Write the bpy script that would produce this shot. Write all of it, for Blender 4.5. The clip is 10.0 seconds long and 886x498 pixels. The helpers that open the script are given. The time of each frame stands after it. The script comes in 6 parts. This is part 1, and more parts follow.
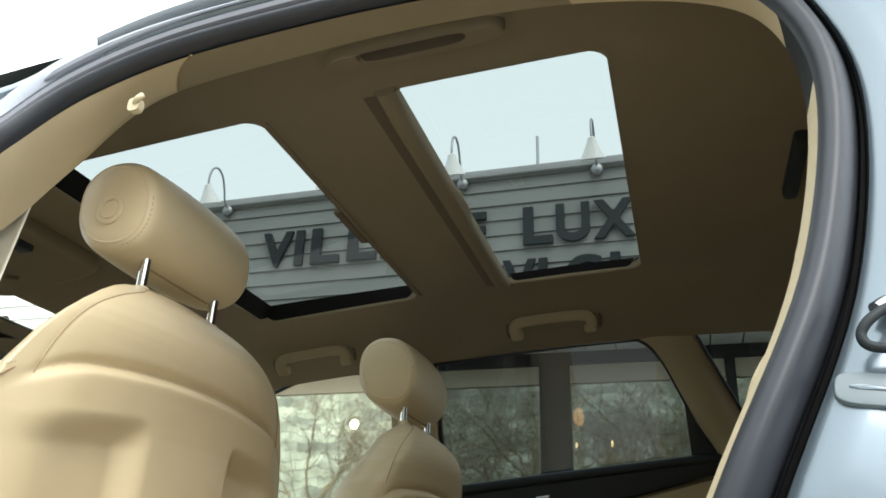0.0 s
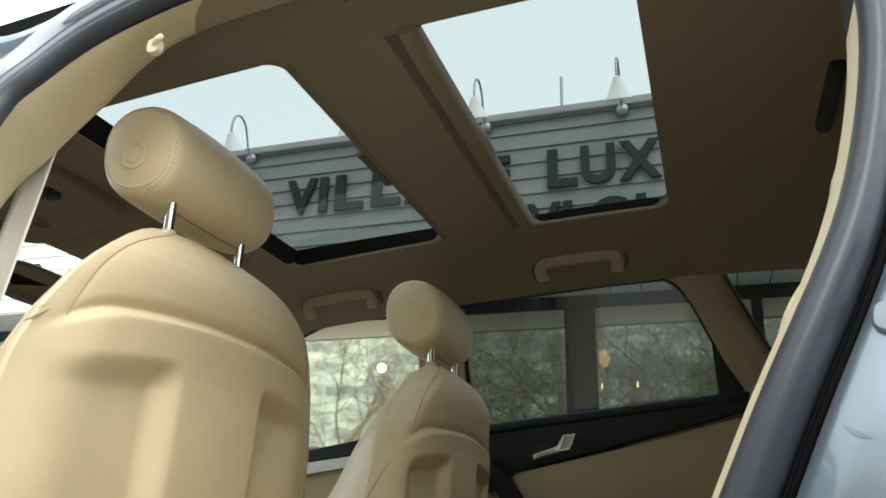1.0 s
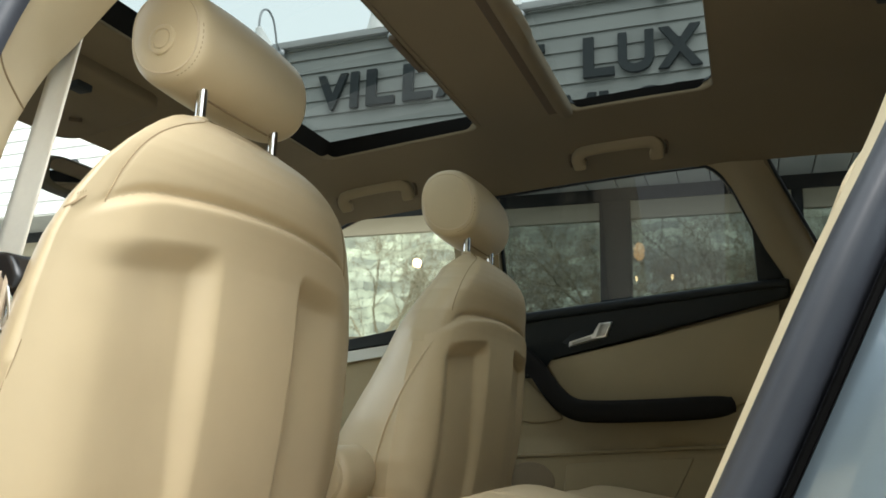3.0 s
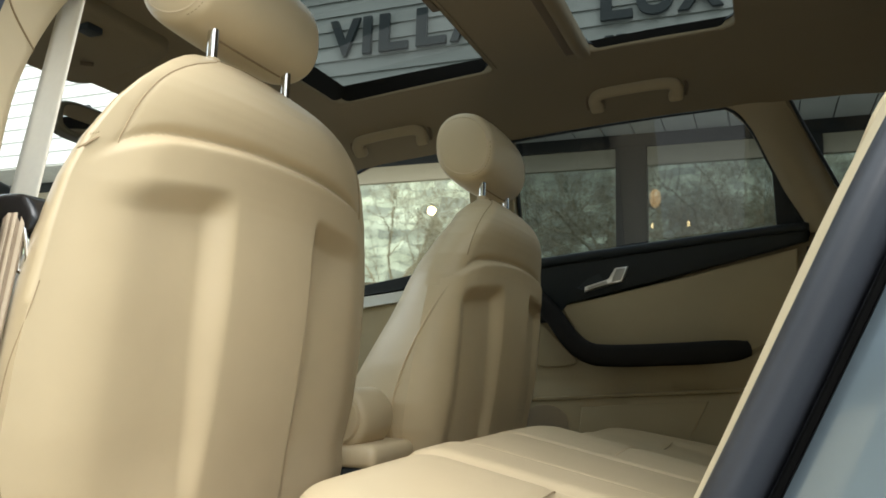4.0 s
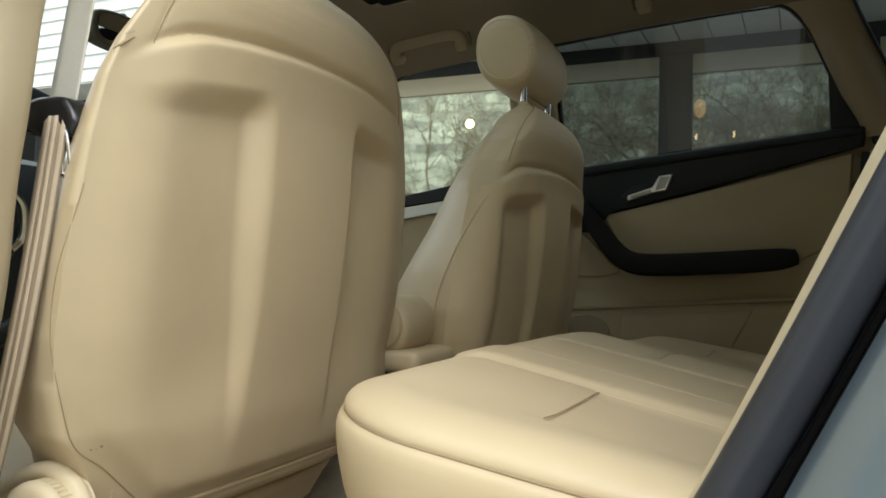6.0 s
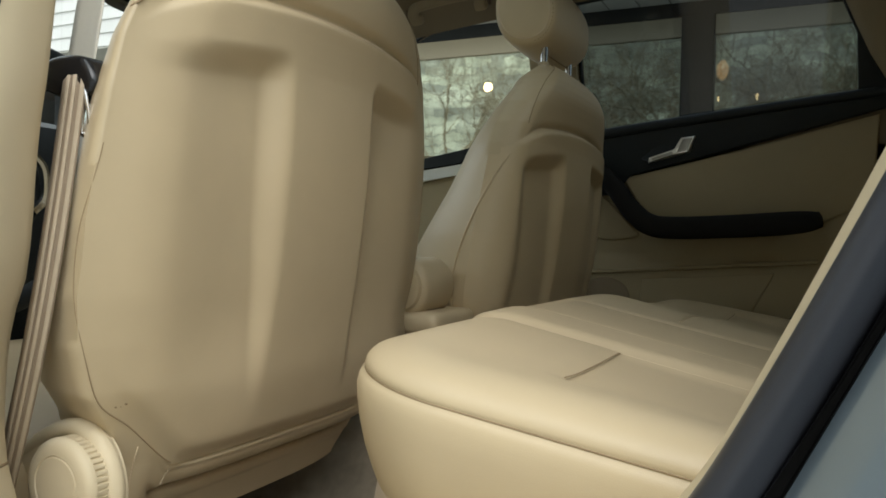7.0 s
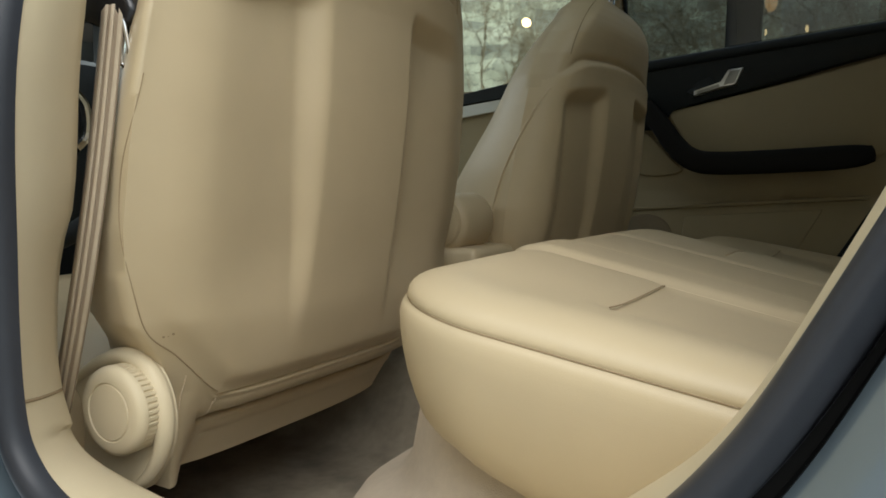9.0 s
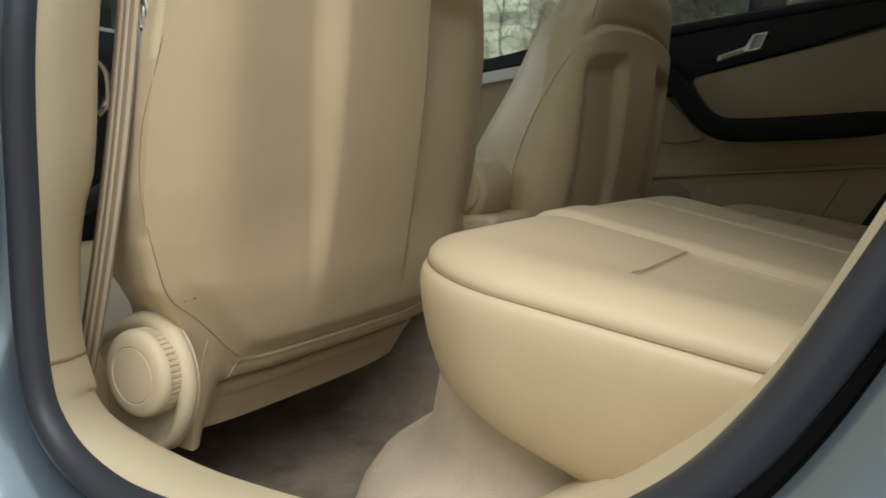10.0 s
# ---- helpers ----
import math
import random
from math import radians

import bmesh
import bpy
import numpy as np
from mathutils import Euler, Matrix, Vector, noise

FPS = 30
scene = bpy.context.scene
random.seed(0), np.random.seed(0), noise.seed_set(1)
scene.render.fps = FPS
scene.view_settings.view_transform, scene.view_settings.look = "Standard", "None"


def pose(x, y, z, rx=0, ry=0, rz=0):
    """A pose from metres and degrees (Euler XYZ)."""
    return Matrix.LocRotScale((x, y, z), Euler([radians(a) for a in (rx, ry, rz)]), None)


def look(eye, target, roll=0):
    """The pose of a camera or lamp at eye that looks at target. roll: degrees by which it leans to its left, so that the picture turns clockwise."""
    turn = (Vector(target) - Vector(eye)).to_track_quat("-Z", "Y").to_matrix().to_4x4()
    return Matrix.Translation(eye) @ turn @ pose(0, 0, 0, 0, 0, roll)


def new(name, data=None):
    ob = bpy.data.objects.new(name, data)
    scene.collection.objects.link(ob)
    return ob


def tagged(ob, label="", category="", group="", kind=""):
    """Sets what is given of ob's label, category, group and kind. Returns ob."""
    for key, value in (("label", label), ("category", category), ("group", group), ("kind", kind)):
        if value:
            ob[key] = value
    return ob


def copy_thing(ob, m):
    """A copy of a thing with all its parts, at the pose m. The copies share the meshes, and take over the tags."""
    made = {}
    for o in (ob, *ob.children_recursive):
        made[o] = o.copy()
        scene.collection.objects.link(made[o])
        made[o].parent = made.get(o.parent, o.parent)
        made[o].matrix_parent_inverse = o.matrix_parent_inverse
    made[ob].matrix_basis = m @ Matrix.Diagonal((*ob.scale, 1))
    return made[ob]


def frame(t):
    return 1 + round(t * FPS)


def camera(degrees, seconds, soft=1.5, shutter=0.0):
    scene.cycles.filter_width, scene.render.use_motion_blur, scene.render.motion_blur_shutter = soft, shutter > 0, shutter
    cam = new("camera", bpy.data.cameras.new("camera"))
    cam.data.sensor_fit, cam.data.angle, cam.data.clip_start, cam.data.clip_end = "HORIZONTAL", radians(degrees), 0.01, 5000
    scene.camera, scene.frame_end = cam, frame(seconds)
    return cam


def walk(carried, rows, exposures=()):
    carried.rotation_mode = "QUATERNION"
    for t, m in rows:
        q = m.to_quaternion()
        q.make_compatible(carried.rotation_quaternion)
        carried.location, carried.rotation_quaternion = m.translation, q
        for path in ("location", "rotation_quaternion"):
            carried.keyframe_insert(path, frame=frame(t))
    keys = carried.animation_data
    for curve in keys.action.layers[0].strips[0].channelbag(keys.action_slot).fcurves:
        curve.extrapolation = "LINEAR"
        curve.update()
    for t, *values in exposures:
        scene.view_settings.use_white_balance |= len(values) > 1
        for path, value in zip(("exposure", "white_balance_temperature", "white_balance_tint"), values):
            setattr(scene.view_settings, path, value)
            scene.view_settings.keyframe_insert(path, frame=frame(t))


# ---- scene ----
# ---------------------------------------------------------------- camera
cam = camera(58.856, 10.0, soft=1.7)
PATH = [
    (0, pose(0.5343, -1.0863, 0.7203, 113.738, -1.775, 16.397)),
    (0.5, pose(0.5327, -1.0832, 0.7186, 111.72, -1.708, 17.397)),
    (1, pose(0.5308, -1.0795, 0.717, 109.682, -1.622, 18.347)),
    (1.5, pose(0.5293, -1.0759, 0.7153, 107.92, -1.572, 19.064)),
    (2, pose(0.5271, -1.0727, 0.7136, 105.968, -1.547, 19.738)),
    (2.5, pose(0.525, -1.0693, 0.7115, 104.051, -1.549, 20.345)),
    (4, pose(0.5189, -1.0594, 0.7038, 98.238, -1.523, 22.002)),
    (4.5, pose(0.5182, -1.057, 0.7013, 96.707, -1.515, 22.557)),
    (5, pose(0.5158, -1.0545, 0.6987, 95.147, -1.502, 23.203)),
    (5.5, pose(0.513, -1.0517, 0.6962, 93.452, -1.456, 24.048)),
    (7, pose(0.5069, -1.0464, 0.6899, 89.364, -1.447, 26.104)),
    (7.5, pose(0.5061, -1.0454, 0.6885, 88.085, -1.439, 26.808)),
    (8, pose(0.5047, -1.0443, 0.6865, 87.086, -1.329, 27.539)),
    (8.5, pose(0.5028, -1.0436, 0.6839, 86.016, -1.267, 28.207)),
    (9, pose(0.5009, -1.0427, 0.6819, 84.982, -1.211, 28.787)),
    (9.5, pose(0.4995, -1.0419, 0.6795, 83.901, -1.122, 29.404)),
    (10, pose(0.4977, -1.0412, 0.678, 82.728, -1.2, 30.07)),
]
walk(cam, PATH, exposures=[(0, 1.53), (1.5, 1.48), (2.5, 1.54), (4.5, 1.45), (5.5, 1.26), (7, 0.78), (10, 0.72)])

# ---------------------------------------------------------------- daylight: a bright overcast sky
world = bpy.data.worlds.new("overcast_sky")
scene.world = world
world.use_nodes = True
wn, wl = world.node_tree.nodes, world.node_tree.links
sky = wn.new("ShaderNodeTexSky")
sky.sky_type = "NISHITA"
sky.sun_disc = False
sky.sun_elevation, sky.sun_rotation = radians(52), radians(144)
sky.air_density, sky.dust_density, sky.ozone_density = 1.0, 4.0, 1.0
grey = wn.new("ShaderNodeHueSaturation")
grey.inputs["Saturation"].default_value = 0.22
wl.new(sky.outputs[0], grey.inputs["Color"])
cloud = wn.new("ShaderNodeMixRGB")
cloud.inputs[0].default_value = 0.75
cloud.inputs[2].default_value = (6.05, 6.75, 6.85, 1)
wl.new(grey.outputs[0], cloud.inputs[1])
wl.new(cloud.outputs[0], wn["Background"].inputs["Color"])
wn["Background"].inputs["Strength"].default_value = 0.17

sun = new("sun", bpy.data.lights.new("sun", "SUN"))
sun.data.energy, sun.data.angle, sun.data.color = 0.80, radians(45), (1.0, 0.985, 0.955)
sun.matrix_world = look((3.4, -4.7, 7.3), (0, 0, 0))


# ---------------------------------------------------------------- materials
def material(name, colour, rough=0.5, metal=0.0, vary=0.06, scale=40.0, bump=0.0, bump_scale=400.0,
             spec=0.5, stain=0.0, stain_scale=5.0, coat=0.0, stretch=(1, 1, 1)):
    m = bpy.data.materials.new(name)
    m.use_nodes = True
    n, l = m.node_tree.nodes, m.node_tree.links
    b = n["Principled BSDF"]
    b.inputs["Roughness"].default_value = rough
    b.inputs["Metallic"].default_value = metal
    b.inputs["Specular IOR Level"].default_value = spec
    b.inputs["Coat Weight"].default_value = coat
    b.inputs["Coat Roughness"].default_value = 0.05
    at = n.new("ShaderNodeTexCoord")
    mp = n.new("ShaderNodeMapping")
    mp.inputs["Scale"].default_value = stretch
    l.new(at.outputs["Object"], mp.inputs["Vector"])
    fine = n.new("ShaderNodeTexNoise")
    fine.inputs["Scale"].default_value = scale
    fine.inputs["Detail"].default_value = 5
    l.new(mp.outputs[0], fine.inputs["Vector"])
    big = n.new("ShaderNodeTexNoise")
    big.inputs["Scale"].default_value = stain_scale
    big.inputs["Detail"].default_value = 3
    l.new(mp.outputs[0], big.inputs["Vector"])
    info = n.new("ShaderNodeObjectInfo")
    add = n.new("ShaderNodeMath")
    add.operation = "MULTIPLY_ADD"
    add.inputs[1].default_value = 1.0
    l.new(fine.outputs["Fac"], add.inputs[0])
    l.new(info.outputs["Random"], add.inputs[2])
    ramp = n.new("ShaderNodeMapRange")
    ramp.inputs["From Min"].default_value, ramp.inputs["From Max"].default_value = 0.3, 1.6
    ramp.inputs["To Min"].default_value, ramp.inputs["To Max"].default_value = 1 - vary, 1 + vary
    l.new(add.outputs[0], ramp.inputs["Value"])
    dirt = n.new("ShaderNodeMapRange")
    dirt.inputs["From Min"].default_value, dirt.inputs["From Max"].default_value = 0.4, 0.75
    dirt.inputs["To Min"].default_value, dirt.inputs["To Max"].default_value = 1.0, 1.0 - stain
    l.new(big.outputs["Fac"], dirt.inputs["Value"])
    mul = n.new("ShaderNodeMath")
    mul.operation = "MULTIPLY"
    l.new(ramp.outputs[0], mul.inputs[0])
    l.new(dirt.outputs[0], mul.inputs[1])
    tint = n.new("ShaderNodeVectorMath")
    tint.operation = "SCALE"
    tint.inputs[0].default_value = colour
    l.new(mul.outputs[0], tint.inputs["Scale"])
    l.new(tint.outputs[0], b.inputs["Base Color"])
    if bump:
        grain = n.new("ShaderNodeTexNoise")
        grain.inputs["Scale"].default_value = bump_scale
        grain.inputs["Detail"].default_value = 3
        l.new(mp.outputs[0], grain.inputs["Vector"])
        bp = n.new("ShaderNodeBump")
        bp.inputs["Strength"].default_value = bump
        bp.inputs["Distance"].default_value = 0.0012
        l.new(grain.outputs["Fac"], bp.inputs["Height"])
        l.new(bp.outputs[0], b.inputs["Normal"])
    return m


def glass(name, tint, gloss=0.06, sheen=(1, 1, 1), rough=0.01, wave=0.0):
    """A thin flat pane: clear with a tint, and a mirror-like sheen."""
    m = bpy.data.materials.new(name)
    m.use_nodes = True
    n, l = m.node_tree.nodes, m.node_tree.links
    n.remove(n["Principled BSDF"])
    clear = n.new("ShaderNodeBsdfTransparent")
    clear.inputs[0].default_value = (*tint, 1)
    shine = n.new("ShaderNodeBsdfGlossy")
    shine.inputs["Color"].default_value = (*sheen, 1)
    shine.inputs["Roughness"].default_value = rough
    if wave:
        at = n.new("ShaderNodeTexCoord")
        ripple = n.new("ShaderNodeTexNoise")
        ripple.inputs["Scale"].default_value = 3.0
        ripple.inputs["Detail"].default_value = 4
        bump = n.new("ShaderNodeBump")
        bump.inputs["Strength"].default_value = wave
        bump.inputs["Distance"].default_value = 0.02
        l.new(at.outputs["Object"], ripple.inputs["Vector"])
        l.new(ripple.outputs["Fac"], bump.inputs["Height"])
        l.new(bump.outputs[0], shine.inputs["Normal"])
    mix = n.new("ShaderNodeMixShader")
    mix.inputs[0].default_value = gloss
    l.new(clear.outputs[0], mix.inputs[1])
    l.new(shine.outputs[0], mix.inputs[2])
    l.new(mix.outputs[0], n["Material Output"].inputs["Surface"])
    return m


def glow(name, colour, strength):
    m = bpy.data.materials.new(name)
    m.use_nodes = True
    b = m.node_tree.nodes["Principled BSDF"]
    b.inputs["Base Color"].default_value = (*colour, 1)
    b.inputs["Emission Color"].default_value = (*colour, 1)
    b.inputs["Emission Strength"].default_value = strength
    return m


LEATHER = material("beige_leather", (0.568, 0.456, 0.292), 0.40, vary=0.05, scale=30, bump=0.09, bump_scale=1300, stain=0.07, stain_scale=7)
PLASTIC = material("beige_plastic", (0.625, 0.528, 0.358), 0.55, vary=0.03, scale=60, bump=0.25, bump_scale=1400, stain=0.05)
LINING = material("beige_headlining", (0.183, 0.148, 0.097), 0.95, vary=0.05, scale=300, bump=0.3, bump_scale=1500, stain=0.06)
# beige trim of the far side, with that side's shade put into the colour
FARTRIM = material("shaded_far_trim", (0.365, 0.302, 0.187), 0.6, vary=0.04, scale=50, bump=0.2, bump_scale=1300, stain=0.06, stain_scale=6)
SEAM = material("shadowy_seam_thread", (0.30, 0.22, 0.13), 0.8, vary=0.1, scale=300)
# dark brown that stands for shade in slots and recesses
RECESSDARK = material("dark_brown_recess_shade", (0.10, 0.075, 0.05), 0.9, vary=0.12, scale=300)
THREAD = material("pale_thread", (0.62, 0.50, 0.34), 0.8, vary=0.1, scale=300)
BLACK = material("black_soft_plastic", (0.014, 0.018, 0.021), 0.55, vary=0.15, scale=80, bump=0.3, bump_scale=1200, spec=0.3)
ARMBLACK = material("black_armrest_skin", (0.013, 0.0125, 0.012), 0.75, vary=0.15, scale=80, bump=0.3, bump_scale=1200, spec=0.14)
HANDLE = material("tan_handle_plastic", (0.275, 0.226, 0.145), 0.65, vary=0.04, scale=50, bump=0.2, bump_scale=1300)
SLOTSHADE = material("brown_slot_shade", (0.048, 0.037, 0.025), 0.9, vary=0.1, scale=200)
GLOSSY = material("glossy_black_plastic", (0.012, 0.012, 0.014), 0.22, vary=0.1, scale=80)
MATTE = material("matte_black_frame", (0.008, 0.008, 0.008), 0.8, vary=0.1, spec=0.1)
RUBBER = material("grey_black_rubber", (0.034, 0.037, 0.046), 0.40, vary=0.10, scale=60, bump=0.05, bump_scale=900, stain=0.15, stain_scale=9, spec=0.33)
FRAMESHEEN = material("pale_frame_sheen", (0.36, 0.38, 0.44), 0.3, metal=0.3, vary=0.04, scale=300, coat=0.6)
FRAMEDIM = material("slate_frame_paint", (0.085, 0.10, 0.12), 0.35, vary=0.05, scale=300, coat=0.3)
FRAMEGREY = material("grey_frame_rubber", (0.16, 0.162, 0.19), 0.40, vary=0.08, scale=60, stain=0.1, stain_scale=8, spec=0.5)
JAMB = material("slate_blue_jamb_plastic", (0.155, 0.190, 0.212), 0.40, vary=0.05, scale=200)
PAINT = material("blue_grey_metallic_paint", (0.140, 0.180, 0.212), 0.27, metal=0.5, vary=0.03, scale=800, coat=1.0)
CHROME = material("chrome", (0.72, 0.72, 0.72), 0.12, metal=1.0, vary=0.02)
SATIN = material("satin_metal", (0.70, 0.70, 0.70), 0.34, metal=1.0, vary=0.04)
LEVER = material("grey_lever_metal", (0.33, 0.325, 0.31), 0.38, metal=0.7, vary=0.05)
CARPET = material("beige_carpet", (0.63, 0.53, 0.415), 0.98, vary=0.10, scale=160, bump=0.7, bump_scale=1200, stain=0.22, stain_scale=9)
FLOORMAT = material("brown_beige_floor_carpet", (0.37, 0.31, 0.232), 0.98, vary=0.20, scale=90, bump=0.8, bump_scale=1200, stain=0.5, stain_scale=16)
WEB = material("beige_belt_webbing", (0.46, 0.375, 0.27), 0.75, vary=0.08, scale=200, bump=0.4, bump_scale=1500)
WEB_DARK = material("brown_belt_stripe", (0.27, 0.205, 0.14), 0.75, vary=0.08, scale=200, bump=0.4, bump_scale=1500)
WEB_PALE = material("pale_belt_webbing", (0.60, 0.57, 0.49), 0.6, vary=0.06, scale=200, bump=0.4, bump_scale=1500)
CLEAR = glass("clear_glass", (0.93, 0.95, 0.94), 0.04)
ROOFGLASS = glass("tinted_roof_glass", (0.285, 0.312, 0.308), 0.03)
PRIVACY = glass("grey_rear_glass", (0.183, 0.212, 0.228), 0.03)
SHOP = glass("shop_window_glass", (0.58, 0.56, 0.48), 0.66, (0.93, 0.97, 0.88), rough=0.021, wave=0.025)
MIRROR = material("mirror_glass", (0.8, 0.8, 0.8), 0.02, metal=1.0, vary=0.0)
SIDING = material("dimmed_white_siding", (0.212, 0.224, 0.213), 0.6, vary=0.08, scale=6, bump=0.4, bump_scale=60, stain=0.12, stain_scale=1.5, stretch=(0.3, 1, 3))
TRIMGREY = material("grey_roof_trim", (0.34, 0.35, 0.35), 0.55, vary=0.1, scale=8, stain=0.15, stain_scale=2)
LETTER = material("charcoal_sign_letter", (0.022, 0.028, 0.030), 0.6, vary=0.12, scale=10, spec=0.2)
FRAMEDARK = material("dark_brown_frame", (0.026, 0.028, 0.028), 0.75, vary=0.12, scale=8, stain=0.1, spec=0.15)
BRIGHTSIDING = material("brightened_white_siding", (0.72, 0.72, 0.70), 0.6, vary=0.05, scale=5, stain=0.1, stain_scale=2)
EAVES = material("grey_cream_soffit", (0.47, 0.46, 0.41), 0.6, vary=0.06, scale=5, stain=0.12, stain_scale=2)
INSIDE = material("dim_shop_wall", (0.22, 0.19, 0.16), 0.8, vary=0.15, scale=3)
BULKHEAD = material("cream_bulkhead", (0.43, 0.375, 0.27), 0.7, vary=0.05, scale=3)
ENAMEL = material("white_lamp_enamel", (0.80, 0.80, 0.78), 0.35, vary=0.03, scale=10)
GALV = material("grey_lamp_metal", (0.30, 0.31, 0.32), 0.4, metal=0.8, vary=0.1, scale=20)
PALEGROUND = material("pale_bounce_ground", (0.345, 0.34, 0.325), 0.9, vary=0.3, scale=60, bump=0.6, bump_scale=120, stain=0.3, stain_scale=0.6)
BARK = material("grey_brown_bark", (0.27, 0.215, 0.14), 0.9, vary=0.3, scale=20)
BULB = glow("warm_lamp_glass", (1.0, 0.72, 0.36), 16.0)
CANDLE = glow("dim_warm_lamp_glass", (1.0, 0.70, 0.36), 7.0)
AMBER = glow("amber_lamp_glass", (1.0, 0.50, 0.18), 2.2)


# ---------------------------------------------------------------- mesh helpers
def part(name, bm, mat, parent=None, label="", flat=False, angle=40):
    """Links a bmesh as one mesh object, under a thing or a part."""
    me = bpy.data.meshes.new(name)
    bmesh.ops.recalc_face_normals(bm, faces=bm.faces[:]) if len(bm.faces) < 30000 else None
    bm.to_mesh(me)
    bm.free()
    if not flat:
        me.polygons.foreach_set("use_smooth", [True] * len(me.polygons))
        me.set_sharp_from_angle(angle=radians(angle))
    me.materials.append(mat)
    ob = new(name, me)
    ob.parent = parent
    return tagged(ob, label)


def thing(name, label, category, group="", kind="", at=(0, 0, 0)):
    e = new(name)
    e.location = at
    e.empty_display_size = 0.05
    return tagged(e, label, category, group, kind)


def sstep(a, b, x):
    k = min(1.0, max(0.0, (x - a) / (b - a)))
    return k * k * (3 - 2 * k)


def table(x, pairs):
    """A smooth-ish lookup through pairs of (x, y)."""
    if x <= pairs[0][0]:
        return pairs[0][1]
    for (a, u), (b, v) in zip(pairs, pairs[1:]):
        if x <= b:
            return u + (v - u) * (x - a) / (b - a)
    return pairs[-1][1]


def spline(points, per=8, closed=False):
    """Catmull-Rom points through the given ones."""
    p = [Vector(q) for q in points]
    n = len(p)
    out = []
    for i in range(n if closed else n - 1):
        a, b = p[i], p[(i + 1) % n]
        pre = p[i - 1] if closed or i else a
        post = p[(i + 2) % n] if closed or i + 2 < n else b
        for k in range(per):
            t = k / per
            out.append(0.5 * (2 * a + (b - pre) * t + (2 * pre - 5 * a + 4 * b - post) * t * t
                              + (3 * a - pre - 3 * b + post) * t ** 3))
    if not closed:
        out.append(p[-1])
    return out


def grid(bm, rows, closed_u=False, closed_v=False, mask=None):
    """Quads over rows of points. Rows run along v, points in a row along u."""
    vs = [[bm.verts.new(p) for p in r] for r in rows]
    nv, nu = len(vs), len(vs[0])
    for i in range(nv if closed_v else nv - 1):
        for j in range(nu if closed_u else nu - 1):
            if mask and not mask(i, j):
                continue
            q = [vs[i][j], vs[i][(j + 1) % nu], vs[(i + 1) % nv][(j + 1) % nu], vs[(i + 1) % nv][j]]
            try:
                bm.faces.new(q)
            except ValueError:
                pass
    return vs


def tube(bm, path, radius, sides=10, closed=False, caps=True):
    """A round tube; radius is a number or a function of 0..1."""
    n = len(path)
    rows = []
    up = Vector((0, 0, 1))
    side = None
    for i, p in enumerate(path):
        a = path[i - 1] if closed or i else p
        b = path[(i + 1) % n] if closed or i + 1 < n else p
        d = (b - a).normalized()
        if side is None:
            side = d.cross(up if abs(d.z) < 0.9 else Vector((1, 0, 0))).normalized()
        side = (side - d * side.dot(d)).normalized()
        other = d.cross(side)
        r = radius(i / max(1, n - 1)) if callable(radius) else radius
        rows.append([p + side * (r * math.cos(2 * math.pi * k / sides)) + other * (r * math.sin(2 * math.pi * k / sides)) for k in range(sides)])
    vs = grid(bm, rows, closed_u=True, closed_v=closed)
    if caps and not closed:
        bm.faces.new(vs[0])
        bm.faces.new(vs[-1])


def box(bm, lo, hi, bevel=0.0, seg=2):
    """An upright box from corner to corner, with rounded edges."""
    c = [(lo[i] + hi[i]) / 2 for i in range(3)]
    r = bmesh.ops.create_cube(bm, size=1, matrix=Matrix.Translation(c) @ Matrix.Diagonal((hi[0] - lo[0], hi[1] - lo[1], hi[2] - lo[2], 1)))
    if bevel:
        es = list({e for v in r["verts"] for e in v.link_edges})
        bmesh.ops.bevel(bm, geom=es, offset=bevel, segments=seg, affect="EDGES", profile=0.6)


def slab(bm, outline, axis, a, b, bevel=0.0, seg=3):
    """A flat outline (two coordinates) given thickness along axis from a to b, with rounded rims on the b side."""
    n = len(outline)
    cx, cy = sum(p[0] for p in outline) / n, sum(p[1] for p in outline) / n

    def put(p, d, inset):
        u, v = p
        if inset:
            du, dv = u - cx, v - cy
            ln = math.hypot(du, dv) or 1
            u, v = u - du / ln * inset, v - dv / ln * inset
        return {"x": (d, u, v), "y": (u, d, v), "z": (u, v, d)}[axis]
    s = 1 if b > a else -1
    rows = [[put(p, a, 0) for p in outline]]
    if bevel:
        for k in range(seg + 1):
            t = math.pi / 2 * k / seg
            rows.append([put(p, b - s * bevel * (1 - math.sin(t)), bevel * (1 - math.cos(t))) for p in outline])
    else:
        rows.append([put(p, b, 0) for p in outline])
    vs = grid(bm, rows, closed_u=True)
    bm.faces.new(vs[0])
    bm.faces.new(vs[-1])


def disc_outline(cx, cy, rx, ry, n=40, power=2.0):
    out = []
    for k in range(n):
        t = 2 * math.pi * k / n
        c, s = math.cos(t), math.sin(t)
        out.append((cx + rx * math.copysign(abs(c) ** (2 / power), c), cy + ry * math.copysign(abs(s) ** (2 / power), s)))
    return out


# ---------------------------------------------------------------- ground
# unseen ground, set pale so that it bounces daylight up into the cabin
bm = bmesh.new()
ys = [-400, -60, -20, -8, 0, 6.9, 20, 60, 400]
grid(bm, [[(x, y, 0) for x in (-400, -60, -20, -6, 0, 6, 20, 60, 400)] for y in ys])
tagged(part("ground", bm, PALEGROUND), "unseen parking ground, pale to bounce light into the car", "ground", kind="structure")

# ---------------------------------------------------------------- the car: shell, aperture, roof
car = thing("car", "blue-grey hatchback car with beige interior and open rear doorway", "car")

